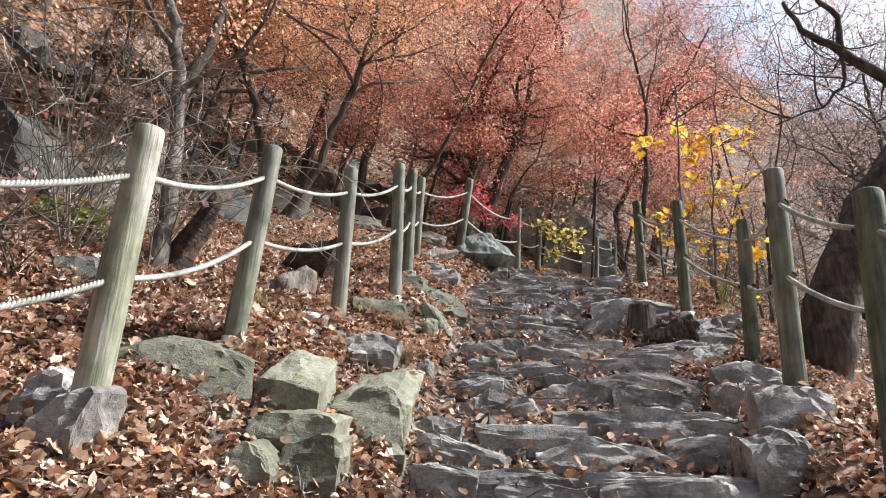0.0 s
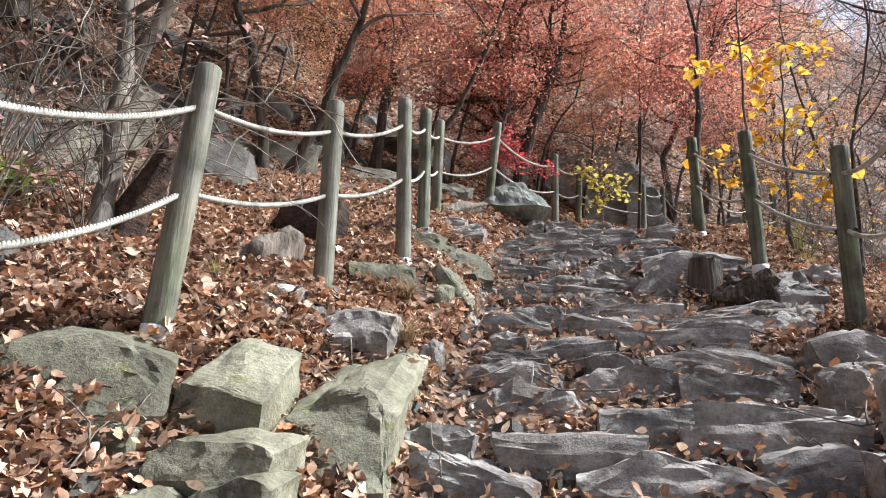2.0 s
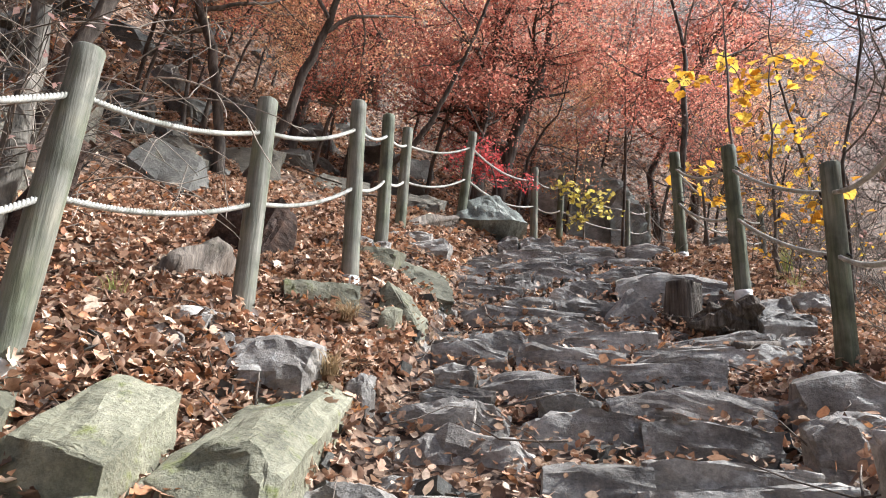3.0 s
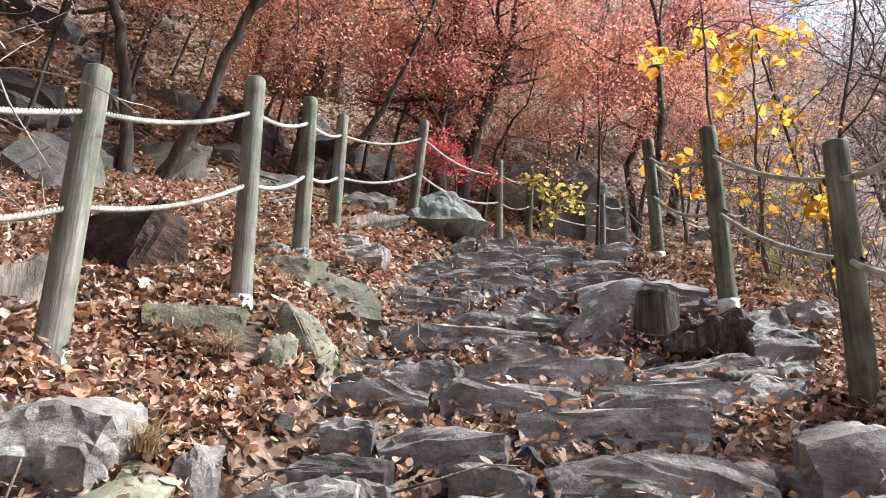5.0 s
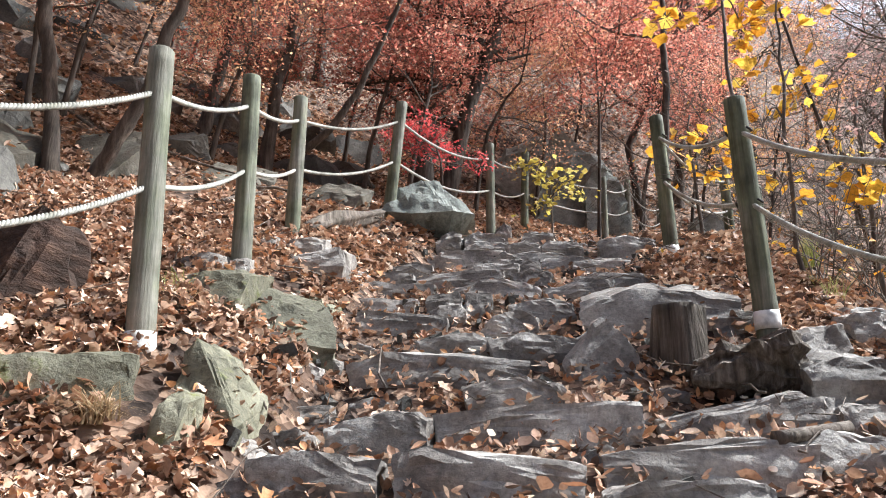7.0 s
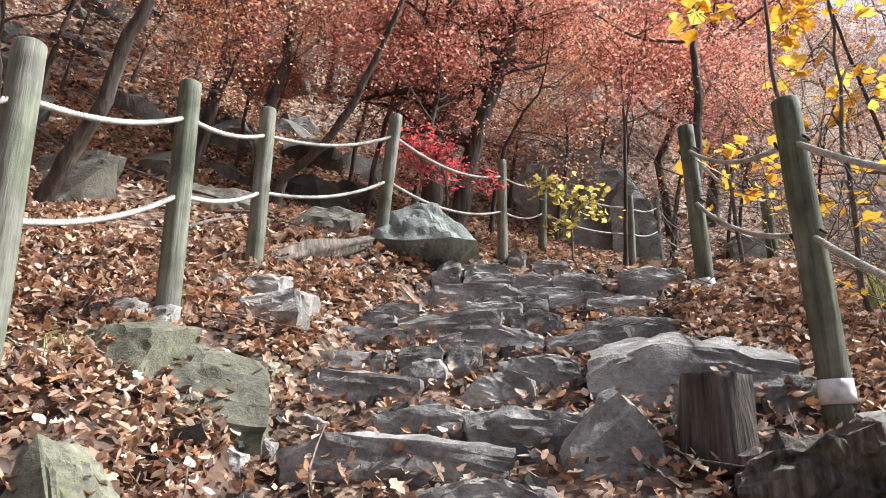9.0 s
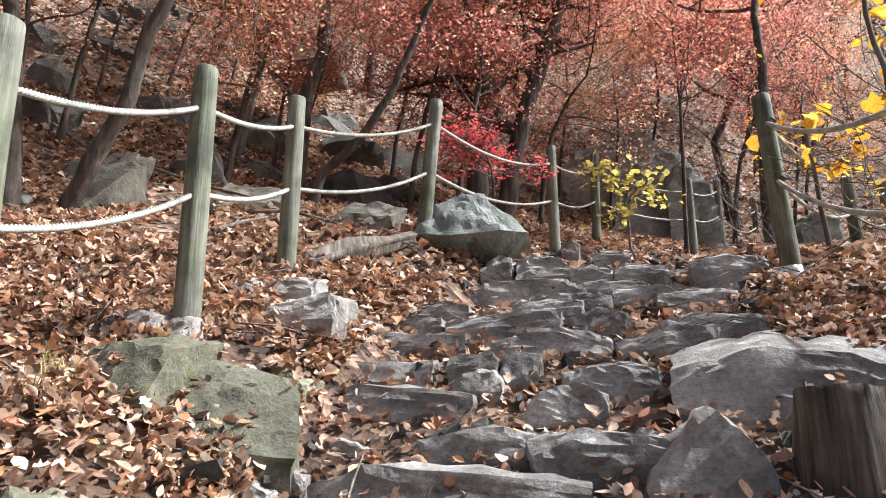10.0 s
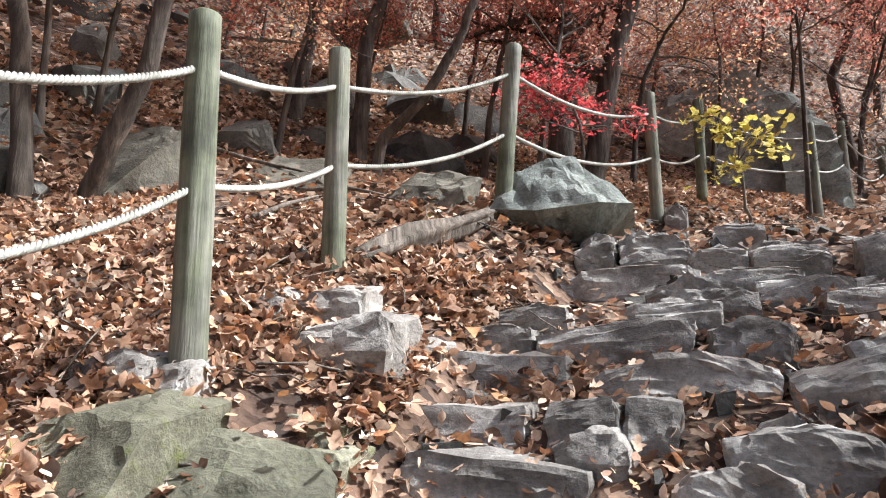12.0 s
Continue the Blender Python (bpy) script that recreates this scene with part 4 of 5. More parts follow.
for i in range(13):
    y = wood.uniform(17, 36)
    x = path_x(min(y, 22)) + wood.uniform(-10, 7)
    if abs(x - path_x(y)) < 1.6:
        x -= 3.5
    kind = wood.choice((LEAF_RED, LEAF_RED, LEAF_PINK, LEAF_RUST))
    bare = x > path_x(y) + 1
    if bare:
        kind = LEAF_PINK
    label = {LEAF_RUST: "tree with rust-orange leaves behind the crest of the trail", LEAF_RED: "tall maple with red leaves behind the crest of the trail", LEAF_PINK: "tall thin tree with dusky pink leaves behind the crest"}[kind]
    p = on_ground(x, y, -0.1)
    tree(label, (p, (x + wood.uniform(-0.3, 0.3), y, p[2] + 1.8), (x + wood.uniform(-0.5, 0.5), y, p[2] + 3)), wood.uniform(0.08, 0.16), wood.uniform(4.5, 8), 200 + i, kind, 2500 if bare else 6000, 0.10, first=0.2, droop=0.04, loose=0.22, group="trees behind the crest")

# bare wood in the drop beyond the fence
for i in range(26):
    y = wood.uniform(13.5, 40)
    x = path_x(min(y, 20)) + wood.uniform(2.6, 2.6 + 0.42 * y)
    p = on_ground(x, y, -0.1)
    kind = wood.choice((LEAF_GREY, LEAF_GREY, LEAF_PINK))
    tree("thin grey tree with few withered leaves in the drop", (p, (x + wood.uniform(-0.3, 0.3), y, p[2] + 2.0), (x + wood.uniform(-0.6, 0.6), y, p[2] + 3.4)), wood.uniform(0.05, 0.12), wood.uniform(5.5, 8.5), 300 + i, kind, 3600, 0.075, bark=BARK_PALE if i % 3 else BARK, first=0.2, limbs=12, group="bare trees beyond the fence")
tree("dark straight trunk beside the bend of the trail", ((3.08, 13.5, 5.15), (3.12, 13.5, 6.2), (3.28, 13.5, 7.6)), 0.07, 6.5, 41, LEAF_PINK, 2500, 0.06, first=0.4, group="bare trees beyond the fence")
tree("young red maple beside the grey rock face", ((2.3, 15.0, 5.5), (2.38, 15.0, 6.6), (2.45, 15.0, 7.8)), 0.035, 3.6, 42, LEAF_RED, 4500, 0.07, first=0.3, group="trees behind the crest")
tree("bare grey shrub-like tree beside the fence", (on_ground(3.6, 8.6), (3.7, 8.7, 4.8)), 0.022, 4.2, 43, LEAF_PINK, 400, 0.05, first=0.15, limbs=6, name="sapling", group="bare trees beyond the fence")
tree("bare grey shrub-like tree beside the fence", (on_ground(4.3, 10.4), (4.2, 10.4, 4.8)), 0.024, 4.6, 44, LEAF_PINK, 400, 0.05, first=0.15, limbs=6, name="sapling", group="bare trees beyond the fence")

# the big leaning tree beside the fence
big = tree("massive dark leaning trunk with bare arching branches", ((3.15, 6.6, 2.2), (3.25, 6.6, 2.75), (3.48, 6.62, 3.42), (3.98, 6.65, 4.25), (4.45, 6.7, 5.0)), 0.27, 4.6, 45, first=0.75, limbs=3, group="bare trees beyond the fence")
verts, faces, arch = [], [], random.Random(5)
for line, r in ((((4.45, 6.7, 5.0), (4.16, 6.6, 5.38), (3.8, 6.6, 5.68), (3.45, 6.6, 5.95), (3.23, 6.6, 6.4)), 0.07), (((3.8, 6.6, 5.68), (3.82, 6.6, 6.1), (3.55, 6.55, 6.4), (3.2, 6.5, 6.5)), 0.04), (((3.8, 6.6, 5.68), (3.75, 6.55, 5.35), (3.5, 6.5, 5.0), (2.9, 6.45, 4.75)), 0.022)):
    p = [Vector(q) - Vector((3.15, 6.6, 2.2)) for q in line]
    q = []
    for a, c in zip(p, p[1:]):
        q += [a.lerp(c, k / 4) + Vector((arch.gauss(0, 0.012), 0, arch.gauss(0, 0.012))) for k in range(4)]
    tube(verts, faces, q, [r * (1 - 0.75 * i / len(q)) for i in range(len(q))], 8, True, 0.1, r)
    for i in range(4, len(q), 2):
        tubes, twigs = [], []
        grow(arch, q[i], Vector((arch.gauss(0, 1), arch.gauss(0, 0.5), arch.gauss(0, 1))), arch.uniform(0.4, 0.9), 0.012, 2, 3, tubes, twigs)
        for level, tp, tr in tubes:
            tube(verts, faces, tp, tr, 4, False)
mesh_object("arching_branch", verts, faces, BARK, big, smooth=True)

# saplings with broad yellow leaves
BROAD = np.array(((0, -0.5, 0), (-0.42, -0.2, 0.1), (-0.5, 0.2, 0.16), (-0.2, 0.25, 0.05), (0, 0.6, 0), (0.2, 0.25, 0.05), (0.5, 0.2, 0.16), (0.42, -0.2, 0.1)))
BROAD_TRIS = ((0, 1, 3), (1, 2, 3), (0, 3, 4), (0, 4, 5), (0, 5, 7), (5, 6, 7))


def yellow_sapling(label, foot, stem, clumps, mat, size, seed):
    rng = random.Random(seed)
    t = tagged(new("sapling"), label, "sapling", "yellow-leaved saplings")
    foot = Vector(foot)
    t.location = foot
    line = [Vector((0, 0, -0.15))] + [Vector(p) - foot for p in stem]
    q = []
    for a, c in zip(line, line[1:]):
        q += [a.lerp(c, k / 5) + Vector((rng.gauss(0, 0.012), rng.gauss(0, 0.012), 0)) for k in range(5)]
    verts, faces = [], []
    tube(verts, faces, q, [0.022 * (1 - 0.7 * i / len(q)) for i in range(len(q))], 7, True)
    mesh_object("stem", verts, faces, TWIG, t, smooth=True)
    verts, faces, places = [], [], []
    for x, y, z, spread_r, count in clumps:
        c = Vector((x, y, z)) - foot
        near = min(q, key=lambda p: (p - c).length + max(0, p.z - c.z) * 2)
        mid = near.lerp(c, 0.5) + Vector((0, 0, 0.12))
        tube(verts, faces, [near, near.lerp(mid, 0.5) + Vector((0, 0, 0.05)), mid, mid.lerp(c, 0.6), c], [0.01, 0.008, 0.007, 0.005, 0.004], 5, False)
        for _ in range(int(count * 1.5)):
            p = c + Vector((rng.gauss(0, spread_r), rng.gauss(0, spread_r), rng.gauss(0, spread_r * 0.55)))
            tube(verts, faces, [c.lerp(p, 0.2), p], [0.003, 0.002], 3, False)
            places.append(tuple(p))
    mesh_object("twig_work", verts, faces, TWIG, t, smooth=True)
    places = np.array(places)
    r2 = np.random.default_rng(seed)
    scattered("crown", BROAD, BROAD_TRIS, places, r2.uniform(0.7, 1.25, len(places)) * size, 0.55, mat, t, "", seed)


yellow_sapling("slender sapling with broad golden yellow leaves beside the post", on_ground(2.72, 8.6), ((2.68, 8.6, 4.2), (2.74, 8.8, 5.2), (2.80, 9.0, 6.2), (2.78, 9.1, 7.2)),
    ((2.44, 9.40, 6.18, 0.15, 12), (2.89, 9.50, 6.36, 0.15, 12), (3.31, 9.40, 6.20, 0.15, 12), (3.63, 9.30, 6.26, 0.15, 12), (3.10, 9.50, 6.10, 0.15, 12)), LEAF_YELLOW, 0.115, 61)
yellow_sapling("slender sapling with broad golden yellow leaves beyond the fence", on_ground(3.2, 9.2), ((3.2, 9.2, 4.6), (3.25, 9.2, 5.4), (3.3, 9.2, 6.4)),
    ((3.09, 9.40, 5.60, 0.15, 9), (3.34, 9.30, 5.34, 0.15, 9), (3.56, 9.40, 5.51, 0.15, 9), (3.13, 9.40, 5.13, 0.15, 9), (3.17, 9.30, 4.60, 0.15, 9)), LEAF_YELLOW, 0.11, 62)
yellow_sapling("slender sapling with broad golden yellow leaves beyond the fence", on_ground(3.6, 8.9), ((3.6, 8.9, 4.4), (3.62, 8.9, 5.2)),
    ((3.55, 9.00, 4.81, 0.15, 9), (3.60, 8.90, 4.55, 0.15, 9), (3.56, 8.80, 4.27, 0.15, 9), (3.45, 9.00, 4.45, 0.15, 9)), LEAF_YELLOW, 0.11, 65)
yellow_sapling("slender sapling with broad golden yellow leaves beyond the fence", on_ground(2.85, 10.6), ((2.8, 10.5, 5.2), (2.8, 10.5, 5.9)),
    ((2.91, 10.60, 5.34, 0.15, 11), (2.73, 10.40, 5.43, 0.15, 11), (3.04, 10.60, 5.20, 0.15, 11)), LEAF_YELLOW, 0.105, 63)
yellow_sapling("low bush with pale yellow-green leaves behind the fence", on_ground(1.55, 13.6), ((1.52, 13.5, 5.7), (1.5, 13.4, 6.3)),
    ((1.35, 13.3, 6.3, 0.16, 30), (1.65, 13.3, 6.15, 0.18, 36), (1.45, 13.3, 5.85, 0.16, 24), (1.15, 13.3, 6.45, 0.1, 10), (1.9, 13.4, 6.0, 0.12, 12)), LEAF_LIME, 0.085, 64)


# ---- dead wood and plants ----
def dead_wood(name, label, line, radii, mat, seed, sides=14, lump=0.35):
    verts, faces = [], []
    p = [Vector(q) for q in line]
    foot = p[0].copy()
    q, r = [], []
    for i in range(len(p) - 1):
        for k in range(5):
            q.append(p[i].lerp(p[i + 1], k / 5) - foot)
            r.append(radii[i] + (radii[i + 1] - radii[i]) * k / 5)
    q.append(p[-1] - foot)
    r.append(radii[-1])
    tube(verts, faces, q, r, sides, True, lump, seed)
    ob = mesh_object(name, verts, faces, mat, smooth=True)
    ob.location = foot
    return tagged(ob, label, "dead wood")


tagged(hull_rock("fallen_log", ROTTEN, ((-0.30, -0.2, 0.0), (-0.36, -0.1, 0.14), (-0.24, -0.18, 0.36), (-0.1, -0.1, 0.42), (0.20, -0.12, 0.50), (0.24, -0.05, 0.46), (0.10, -0.2, 0.14), (0.08, -0.16, -0.06), (-0.26, -0.1, -0.06), (-0.34, 0.25, 0.0), (-0.2, 0.3, 0.34), (0.2, 0.28, 0.42), (0.14, 0.3, -0.02)), "dark brown rotten piece of trunk bedded in fallen leaves", 4, 0.07, 0.5, (-1.26, 6.8, 3.22)), "dark brown rotten piece of trunk bedded in fallen leaves", "dead wood")
dead_wood("tree_stump", "rotten brown stump with split bark beside the stairs", ((1.93, 7.55, 2.95), (1.93, 7.55, 3.15), (1.93, 7.56, 3.31)), (0.145, 0.135, 0.13), STUMP_WOOD, 4.0, 22, 0.3)
tagged(hull_rock("fallen_log", STUMP_WOOD, ((-0.28, -0.12, -0.05), (-0.24, -0.1, 0.08), (0.0, -0.14, 0.12), (0.2, -0.1, 0.17), (0.26, 0.0, 0.08), (0.24, -0.1, -0.08), (0.2, 0.2, 0.12), (-0.2, 0.2, 0.08), (-0.1, 0.22, -0.08), (0.25, 0.2, -0.08)), "crumbling dark piece of dead wood beside the stairs", 6, 0.16, 0.35, (2.16, 7.2, 2.93)), "crumbling dark piece of dead wood beside the stairs", "dead wood")
dead_wood("root_stump", "broken grey stump with rough bark on the bank", ((-1.45, 5.7, 2.62), (-1.25, 5.85, 2.86), (-1.08, 5.98, 3.12)), (0.26, 0.20, 0.07), GREY_WOOD, 6.0, 22, 0.85)
dead_wood("fallen_log", "grey decayed log lying between the fence posts", ((-0.55, 8.9, 4.23), (-0.44, 9.25, 4.40), (-0.33, 9.5, 4.50), (-0.2, 10.05, 4.72)), (0.05, 0.085, 0.075, 0.04), GREY_WOOD, 8.0, 16, 0.75)
dead_wood("root_stump", "dark hollow root at the foot of the ivy tree", ((-2.0, 5.3, 2.6), (-1.9, 5.3, 3.05), (-1.7, 5.32, 3.55)), (0.15, 0.10, 0.05), ROTTEN, 9.0, 18, 0.7)
dead_wood("fallen_branch", "short brown branch lying on fallen leaves", ((2.0, 6.45, 2.66), (2.3, 6.6, 2.70)), (0.03, 0.022), GREY_WOOD, 10.0, 8, 0.2)
dead_wood("stake", "short grey wooden stake stuck in the leaves", ((-1.75, 4.1, 2.2), (-1.74, 4.1, 2.72)), (0.03, 0.026), GREY_WOOD, 12.0, 8, 0.2)
for i in range(5):
    rr = random.Random(70 + i)
    x, y = rr.uniform(-3.6, -1.2), rr.uniform(8.3, 11.5)
    a = rr.uniform(0, 3.1)
    n_len = rr.uniform(0.5, 1.2)
    e = (x + n_len * math.cos(a), y + n_len * math.sin(a))
    dead_wood("fallen_branch", "thin dead branch lying on the leafy slope", (on_ground(x, y, 0.02), on_ground((x + e[0]) / 2, (y + e[1]) / 2, 0.05), on_ground(e[0], e[1], 0.03)), (0.02, 0.016, 0.008), GREY_WOOD, i + 14.0, 7, 0.2)


def tuft(label, x, y, z, count, length, mat, seed, hang=0.5):
    """A tuft of thin bent blades."""
    rng = random.Random(seed)
    verts, faces = [], []
    for _ in range(count):
        a = rng.uniform(0, 2 * math.pi)
        out = Vector((math.cos(a), math.sin(a), 0))
        side = Vector((-out.y, out.x, 0)) * 0.004
        p = Vector((rng.gauss(0, 0.03), rng.gauss(0, 0.03), 0))
        le, bend = length * rng.uniform(0.5, 1.15), rng.uniform(0.3, 1.0) * hang
        s = len(verts)
        for k in range(5):
            f = k / 4
            c = p + out * (le * bend * f * f) + Vector((0, 0, le * (f - bend * 0.75 * f * f)))
            w = 1 - 0.9 * f
            verts += [c - side * w, c + side * w]
        faces += [(s + 2 * k, s + 2 * k + 1, s + 2 * k + 3, s + 2 * k + 2) for k in range(4)]
    ob = mesh_object("grass_tuft", verts, faces, mat)
    ob.location = (x, y, z)
    return tagged(ob, label, "grass", "grass tufts on the bank")


tuft("green grass tuft growing from fallen leaves", -0.62, 7.15, 3.36, 26, 0.2, GRASS, 1)
tuft("dry straw-coloured grass hanging over the bank", -0.35, 6.2, 2.72, 160, 0.24, STRAW, 2, 1.3)
tuft("dry straw-coloured grass hanging over the bank", -0.12, 5.2, 2.28, 110, 0.22, STRAW, 3, 1.2)
tuft("dry straw-coloured grass on the bank", -0.55, 7.0, 3.28, 70, 0.2, STRAW, 4, 1.1)
tuft("pale green weed among leaves beside the fence", -1.15, 5.05, 2.55, 40, 0.2, GRASS, 5)
tuft("small green weed among leaves behind the fence", -0.55, 9.9, 4.62, 30, 0.14, GRASS, 6)
tuft("green weeds beyond the rope fence", 3.0, 8.3, 3.35, 60, 0.35, GRASS, 7)
tuft("green weeds beyond the rope fence", 3.3, 9.3, 3.9, 60, 0.35, GRASS, 8)

# low tangle of bare stems beyond the fence and on the bank
for i in range(27):
    rr = random.Random(400 + i)
    if i < 18:
        x, y = rr.uniform(2.7, 5.0), rr.uniform(6.8, 13)
    else:
        x, y = rr.uniform(-2.9, -1.5), rr.uniform(3.7, 5.8)
    p = on_ground(x, y, -0.05)
    t = tagged(new("shrub"), "leafless brown shrub of thin stems" + (" beyond the fence" if i < 18 else " on the leafy bank"), "shrub", "bare shrubs")
    t.location = p
    verts, faces, tubes, twigs = [], [], [], []
    for _ in range(5):
        grow(rr, Vector((rr.gauss(0, 0.05), rr.gauss(0, 0.05), 0)), Vector((rr.gauss(0, 0.5), rr.gauss(0, 0.5), 1)), rr.uniform(0.7, 1.7) if i < 18 else rr.uniform(1.0, 2.0), 0.006, 1, 2, tubes, twigs, 0.03)
    for level, tp, tr in tubes:
        tube(verts, faces, tp, [max(0.0025, q) for q in tr], 3, False)
    mesh_object("stem_work", verts, faces, TWIG if i % 2 and i < 18 else BARK_PALE, t, smooth=True)
    if i % 3 == 0:
        foliage(t, twigs, 90, 0.05, LEAF_YELLOW if i < 18 and i % 2 == 0 else LEAF_PINK, i, 0.05)


# a bush of long pale whips that arch out of the bank beside the ivy tree
for k, (bx, by) in enumerate(((-2.45, 4.75), (-2.75, 5.1), (-2.2, 5.6))):
    rr = random.Random(900 + k)
    p0 = Vector(on_ground(bx, by, -0.05))
    t = tagged(new("shrub"), "bare shrub of long pale arching whips", "shrub", "bare shrubs")
    t.location = p0
    for _ in range(9):
        pts, d = [Vector((rr.gauss(0, 0.06), rr.gauss(0, 0.06), 0))], Vector((rr.uniform(-0.35, 0.75), rr.uniform(-0.6, 0.3), 1.5)).normalized()
        count, size = 18, rr.uniform(1.5, 2.7)
        for i in range(count):
            d = (d + Vector((rr.gauss(0.035, 0.07), rr.gauss(-0.01, 0.07), -0.085 - 0.05 * rr.random()))).normalized()
            pts.append(pts[-1] + d * (size / count))
        verts, faces = [], []
        tube(verts, faces, pts, [0.0075 * (1 - 0.75 * i / count) for i in range(count + 1)], 5, True)
        for i in range(5, count, 3):
            q, e = [pts[i]], Vector((rr.gauss(0, 1), rr.gauss(0, 0.6), rr.gauss(0, 0.8))).normalized()
            for _ in range(5):
                e = (e + Vector((rr.gauss(0, 0.2), rr.gauss(0, 0.2), -0.06))).normalized()
                q.append(q[-1] + e * rr.uniform(0.04, 0.10))
            tube(verts, faces, q, [0.004, 0.0036, 0.003, 0.0026, 0.0022, 0.0018], 4, False)
        mesh_object("stem", verts, faces, WHIP, t, smooth=True)

# green leaves growing between the rocks of the bank
for gx, gy, gz, count, seed in GREENERY:
    rr = np.random.default_rng(seed)
    fern = tagged(new("fern"), "low green plant with drooping leaves between rocks", "plant", "green plants on the bank")
    fern.location = (gx, gy, gz)
    stalks = random.Random(seed)
    verts, faces, ends = [], [], []
    for _ in range(7):
        a = stalks.uniform(0, 2 * math.pi)
        q = [Vector((0, 0, -0.12)), Vector((math.cos(a) * 0.08, math.sin(a) * 0.08, 0.06)), Vector((math.cos(a) * 0.2, math.sin(a) * 0.2, 0.05))]
        tube(verts, faces, q, [0.004, 0.003, 0.002], 4, False)
        ends += [q[1].lerp(q[2], k / 6) for k in range(7)]
    mesh_object("stalk", verts, faces, GRASS, fern, smooth=True)
    at = np.array([tuple(p) for p in ends])[rr.integers(0, len(ends), count)] + rr.normal(0, 0.035, (count, 3))
    scattered("leaves", LEAF_FOLD, ((0, 1, 2), (0, 2, 3)), at, rr.uniform(0.05, 0.10, count), 0.5, LEAF_GREEN, fern, "", seed)


# ---- rubble and fallen leaves ----
rub = random.Random(9)
verts, faces = [], []
for _ in range(420):
    y = rub.uniform(3.2, 13)
    x = path_x(y) + rub.gauss(0, 0.95)
    s = rub.uniform(0.015, 0.055) * (1.5 if rub.random() < 0.15 else 1)
    c = Vector((x, y, soil_z(x, y) + s * 0.25))
    i0 = len(verts)
    m3 = Euler((rub.uniform(0, 3), rub.uniform(0, 3), rub.uniform(0, 6))).to_matrix()
    for a in (-1, 1):
        for bb in (-1, 1):
            for cc in (-1, 1):
                verts.append(c + m3 @ Vector((a * s * rub.uniform(0.6, 1.1), bb * s * rub.uniform(0.5, 0.9), cc * s * rub.uniform(0.3, 0.6))))
    faces += [(i0, i0 + 1, i0 + 3, i0 + 2), (i0 + 4, i0 + 6, i0 + 7, i0 + 5), (i0, i0 + 4, i0 + 5, i0 + 1), (i0 + 2, i0 + 3, i0 + 7, i0 + 6), (i0, i0 + 2, i0 + 6, i0 + 4), (i0 + 1, i0 + 5, i0 + 7, i0 + 3)]
tagged(mesh_object("rubble", verts, faces, HILL_STONE), "small broken stones between the steps", "rubble", kind="stuff")

# a dry leaf: a pointed oval, rolled up at its sides and bent along its length
CURLED, CURLED_TRIS = [], []
for row, (along, half) in enumerate(((-0.5, 0.06), (-0.22, 0.34), (0.12, 0.36), (0.38, 0.2), (0.6, 0.02))):
    for side in (-1, 0, 1):
        CURLED.append((side * half, along + 0.06 * abs(side), 0.42 * abs(side) * half + 0.25 * along * along))
    if row:
        for k in (0, 1):
            q = row * 3 + k
            CURLED_TRIS += [(q - 3, q - 2, q + 1), (q - 3, q + 1, q)]
CURLED = np.array(CURLED)
# a lobed leaf, lying flatter
LOBED = np.array(((0, -0.5, 0.02), (-0.30, -0.34, 0.16), (-0.26, -0.16, 0.06), (-0.55, 0.04, 0.26), (-0.22, 0.14, 0.06), (-0.28, 0.42, 0.2), (0, 0.62, 0.12), (0.26, 0.38, 0.18), (0.22, 0.12, 0.06), (0.54, 0.0, 0.24), (0.26, -0.18, 0.06), (0.28, -0.34, 0.14), (0, 0, -0.03)))
LOBED_TRIS = tuple((12, (k + 1) % 12, k) for k in range(12))
drift = np.random.default_rng(3)


def leaf_places(count, x0, x1, y0, y1, lift, keep):
    out = []
    while len(out) < count:
        for x, y, r, q in zip(drift.uniform(x0, x1, 2000), drift.uniform(y0, y1, 2000), drift.uniform(0, 1, 2000), drift.uniform(0, 1, 2000)):
            if q < keep(x, y):
                out.append((x, y, soil_z(x, y) + 0.005 + lift * r * r))
            if len(out) >= count:
                break
    return np.array(out)


def on_bank(x, y):
    u = x - path_x(y)
    if -0.95 < u < 1.0:
        return 0.10
    if 1.0 <= u < 1.45 and y < 8:
        return 0.16
    return 0.55 + 0.9 * noise.noise((x * 1.9, y * 1.9, 0))


near = leaf_places(80000, -3.0, 3.6, 2.3, 9.5, 0.075, on_bank)
tagged(scattered("fallen_leaves", CURLED, CURLED_TRIS, near, 0.022 + 0.05 * drift.beta(1.6, 2.6, len(near)), 0.7, LITTER, seed=1), "dry curled brown leaves covering the bank", "leaves", kind="stuff")
flat_leaves = leaf_places(30000, -3.0, 3.6, 2.3, 9.5, 0.08, on_bank)
tagged(scattered("fallen_leaves", LOBED, LOBED_TRIS, flat_leaves, 0.03 + 0.07 * drift.beta(1.4, 3.0, len(flat_leaves)), 0.5, LITTER, seed=8), "dry lobed brown leaves covering the bank", "leaves", kind="stuff")
mid = leaf_places(34000, -5.5, 5.5, 8.5, 16.5, 0.07, on_bank)
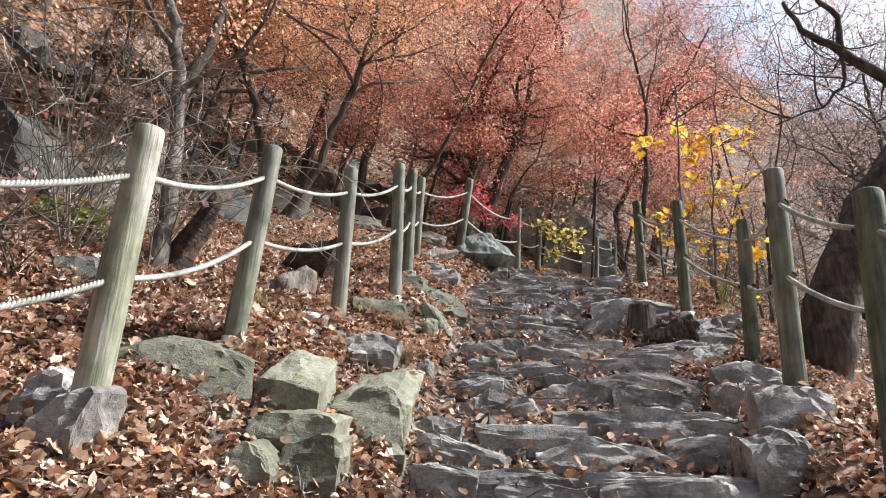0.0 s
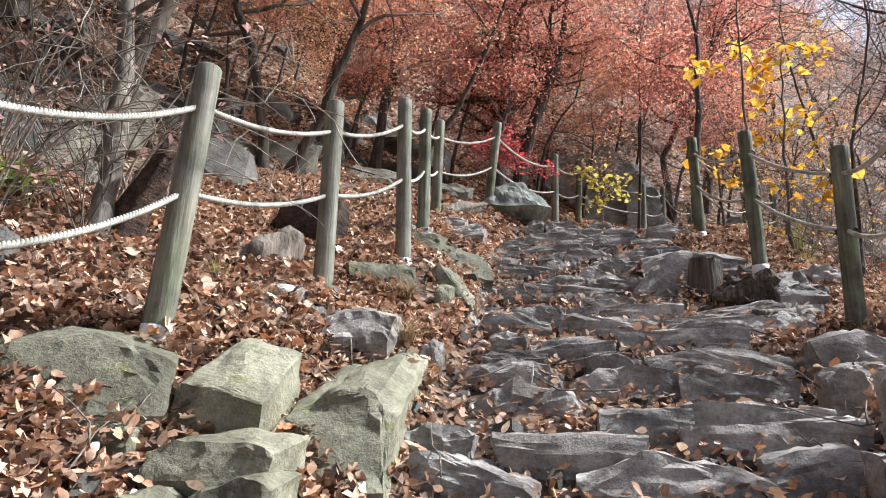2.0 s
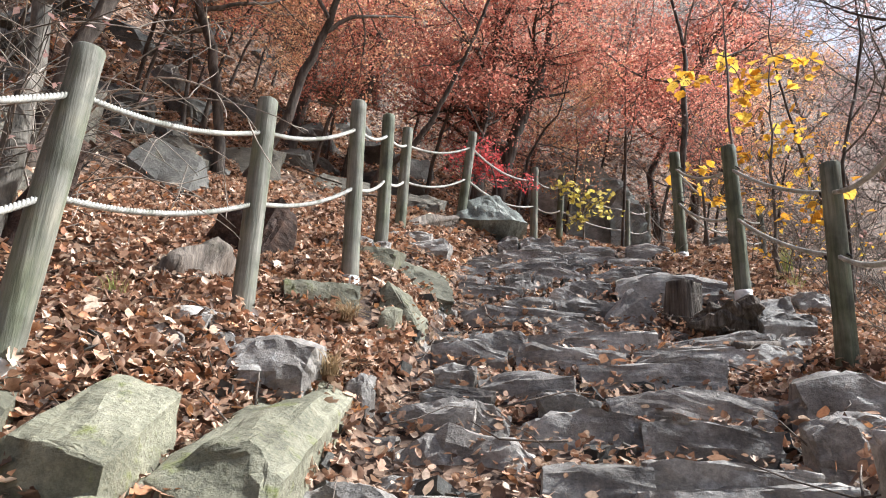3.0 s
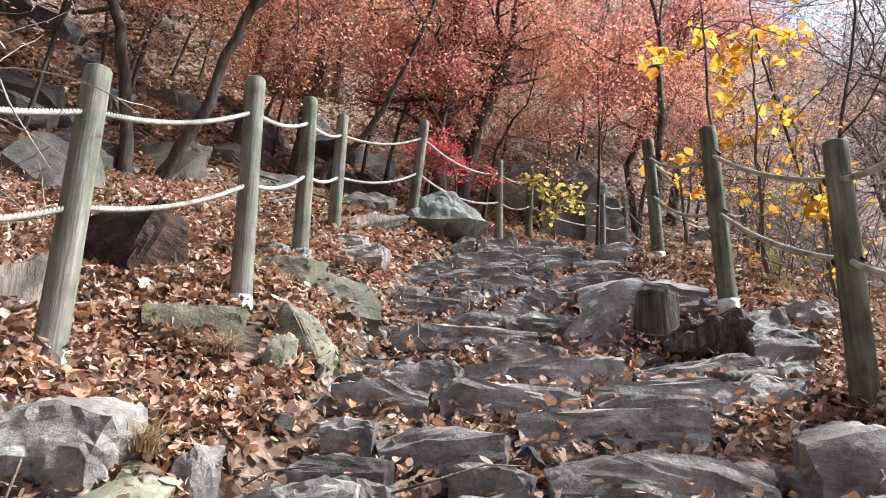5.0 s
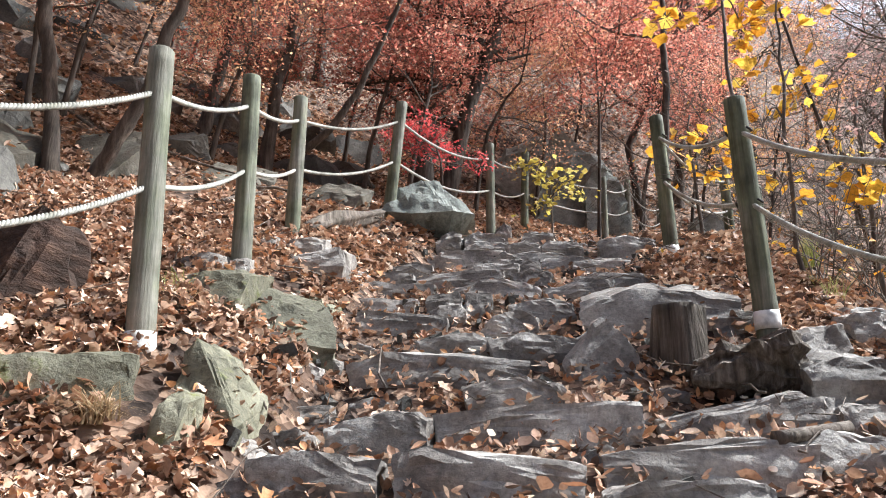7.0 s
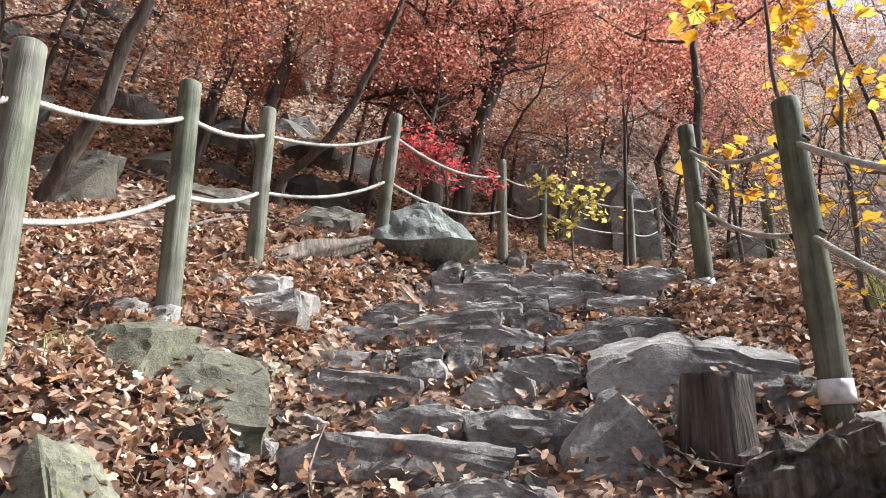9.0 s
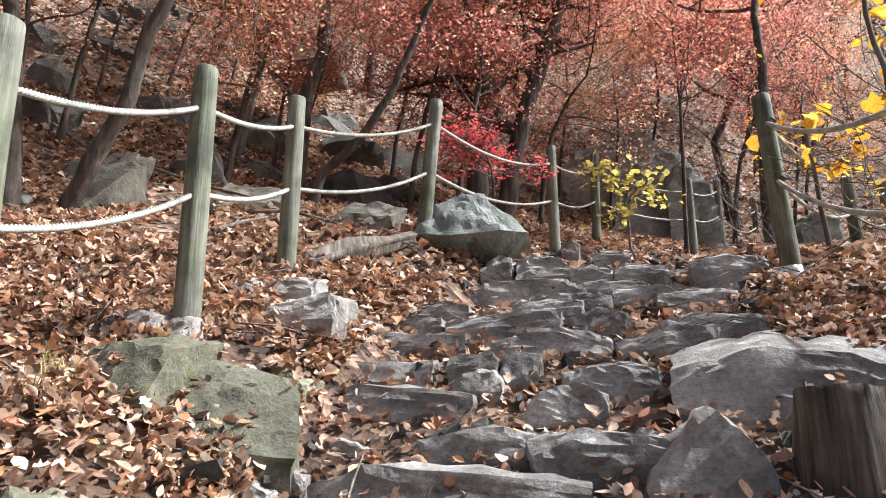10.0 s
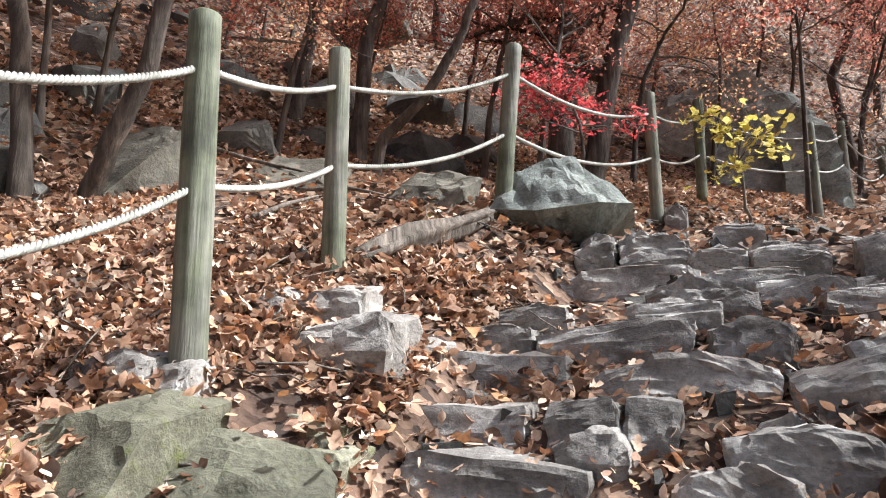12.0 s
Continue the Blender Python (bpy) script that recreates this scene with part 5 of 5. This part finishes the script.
tagged(scattered("fallen_leaves", LEAF_FOLD * np.array((1.4, 1, 1.5)), ((0, 1, 2), (0, 2, 3)), mid, drift.uniform(0.045, 0.10, len(mid)), 0.45, LITTER, seed=2), "dry brown leaves covering the slope", "leaves", kind="stuff")
far = leaf_places(26000, -16, 9, 3, 34, 0.08, lambda x, y: 0.0 if (-5.5 < x < 5.5 and 8.5 < y < 16.5) or (-3 < x < 3.6 and y < 9) else 1.0)
tagged(scattered("fallen_leaves", LEAF_FOLD * np.array((1.5, 1, 1.5)), ((0, 1, 2), (0, 2, 3)), far, drift.uniform(0.08, 0.17, len(far)), 0.4, LITTER, seed=4), "dry brown leaves covering the upper slope", "leaves", kind="stuff")
# leaves caught on the treads
caught = []
for x, y, top, w, d in RESTING:
    if y < 2.5 or y > 11:
        continue
    for _ in range(int(2 + 5 * w)):
        fx, fy = drift.uniform(-0.55, 0.55), drift.beta(5, 1.1) - 0.46
        caught.append((x + fx * w, y + fy * d, top + 0.008 - 0.05 * max(0.0, abs(fx) - 0.40) * 4))
caught = np.array(caught)
tagged(scattered("fallen_leaves", CURLED, CURLED_TRIS, caught, drift.uniform(0.03, 0.075, len(caught)), 0.45, LITTER, seed=5), "dry brown leaves caught on the stone treads", "leaves", kind="stuff")

# thin dead twigs lying among the leaves
verts, faces, sticks = [], [], random.Random(17)
for _ in range(700):
    y = sticks.uniform(3, 14)
    x = sticks.uniform(-5, 3.6)
    if abs(x - path_x(y)) < 0.8 and sticks.random() < 0.7:
        continue
    a, n_len = sticks.uniform(0, math.pi), sticks.uniform(0.08, 0.5)
    p = [Vector((x + math.cos(a) * n_len * k / 3 + sticks.gauss(0, 0.012), y + math.sin(a) * n_len * k / 3 + sticks.gauss(0, 0.012), 0)) for k in range(4)]
    for q in p:
        q.z = ground_z(q.x, q.y) + sticks.uniform(-0.01, 0.045)
    r = sticks.uniform(0.002, 0.006)
    tube(verts, faces, p, [r, r, r * 0.8, r * 0.5], 5, True)
tagged(mesh_object("fallen_twigs", verts, faces, GREY_WOOD, smooth=True), "thin dead twigs among the fallen leaves", "twigs", kind="stuff")
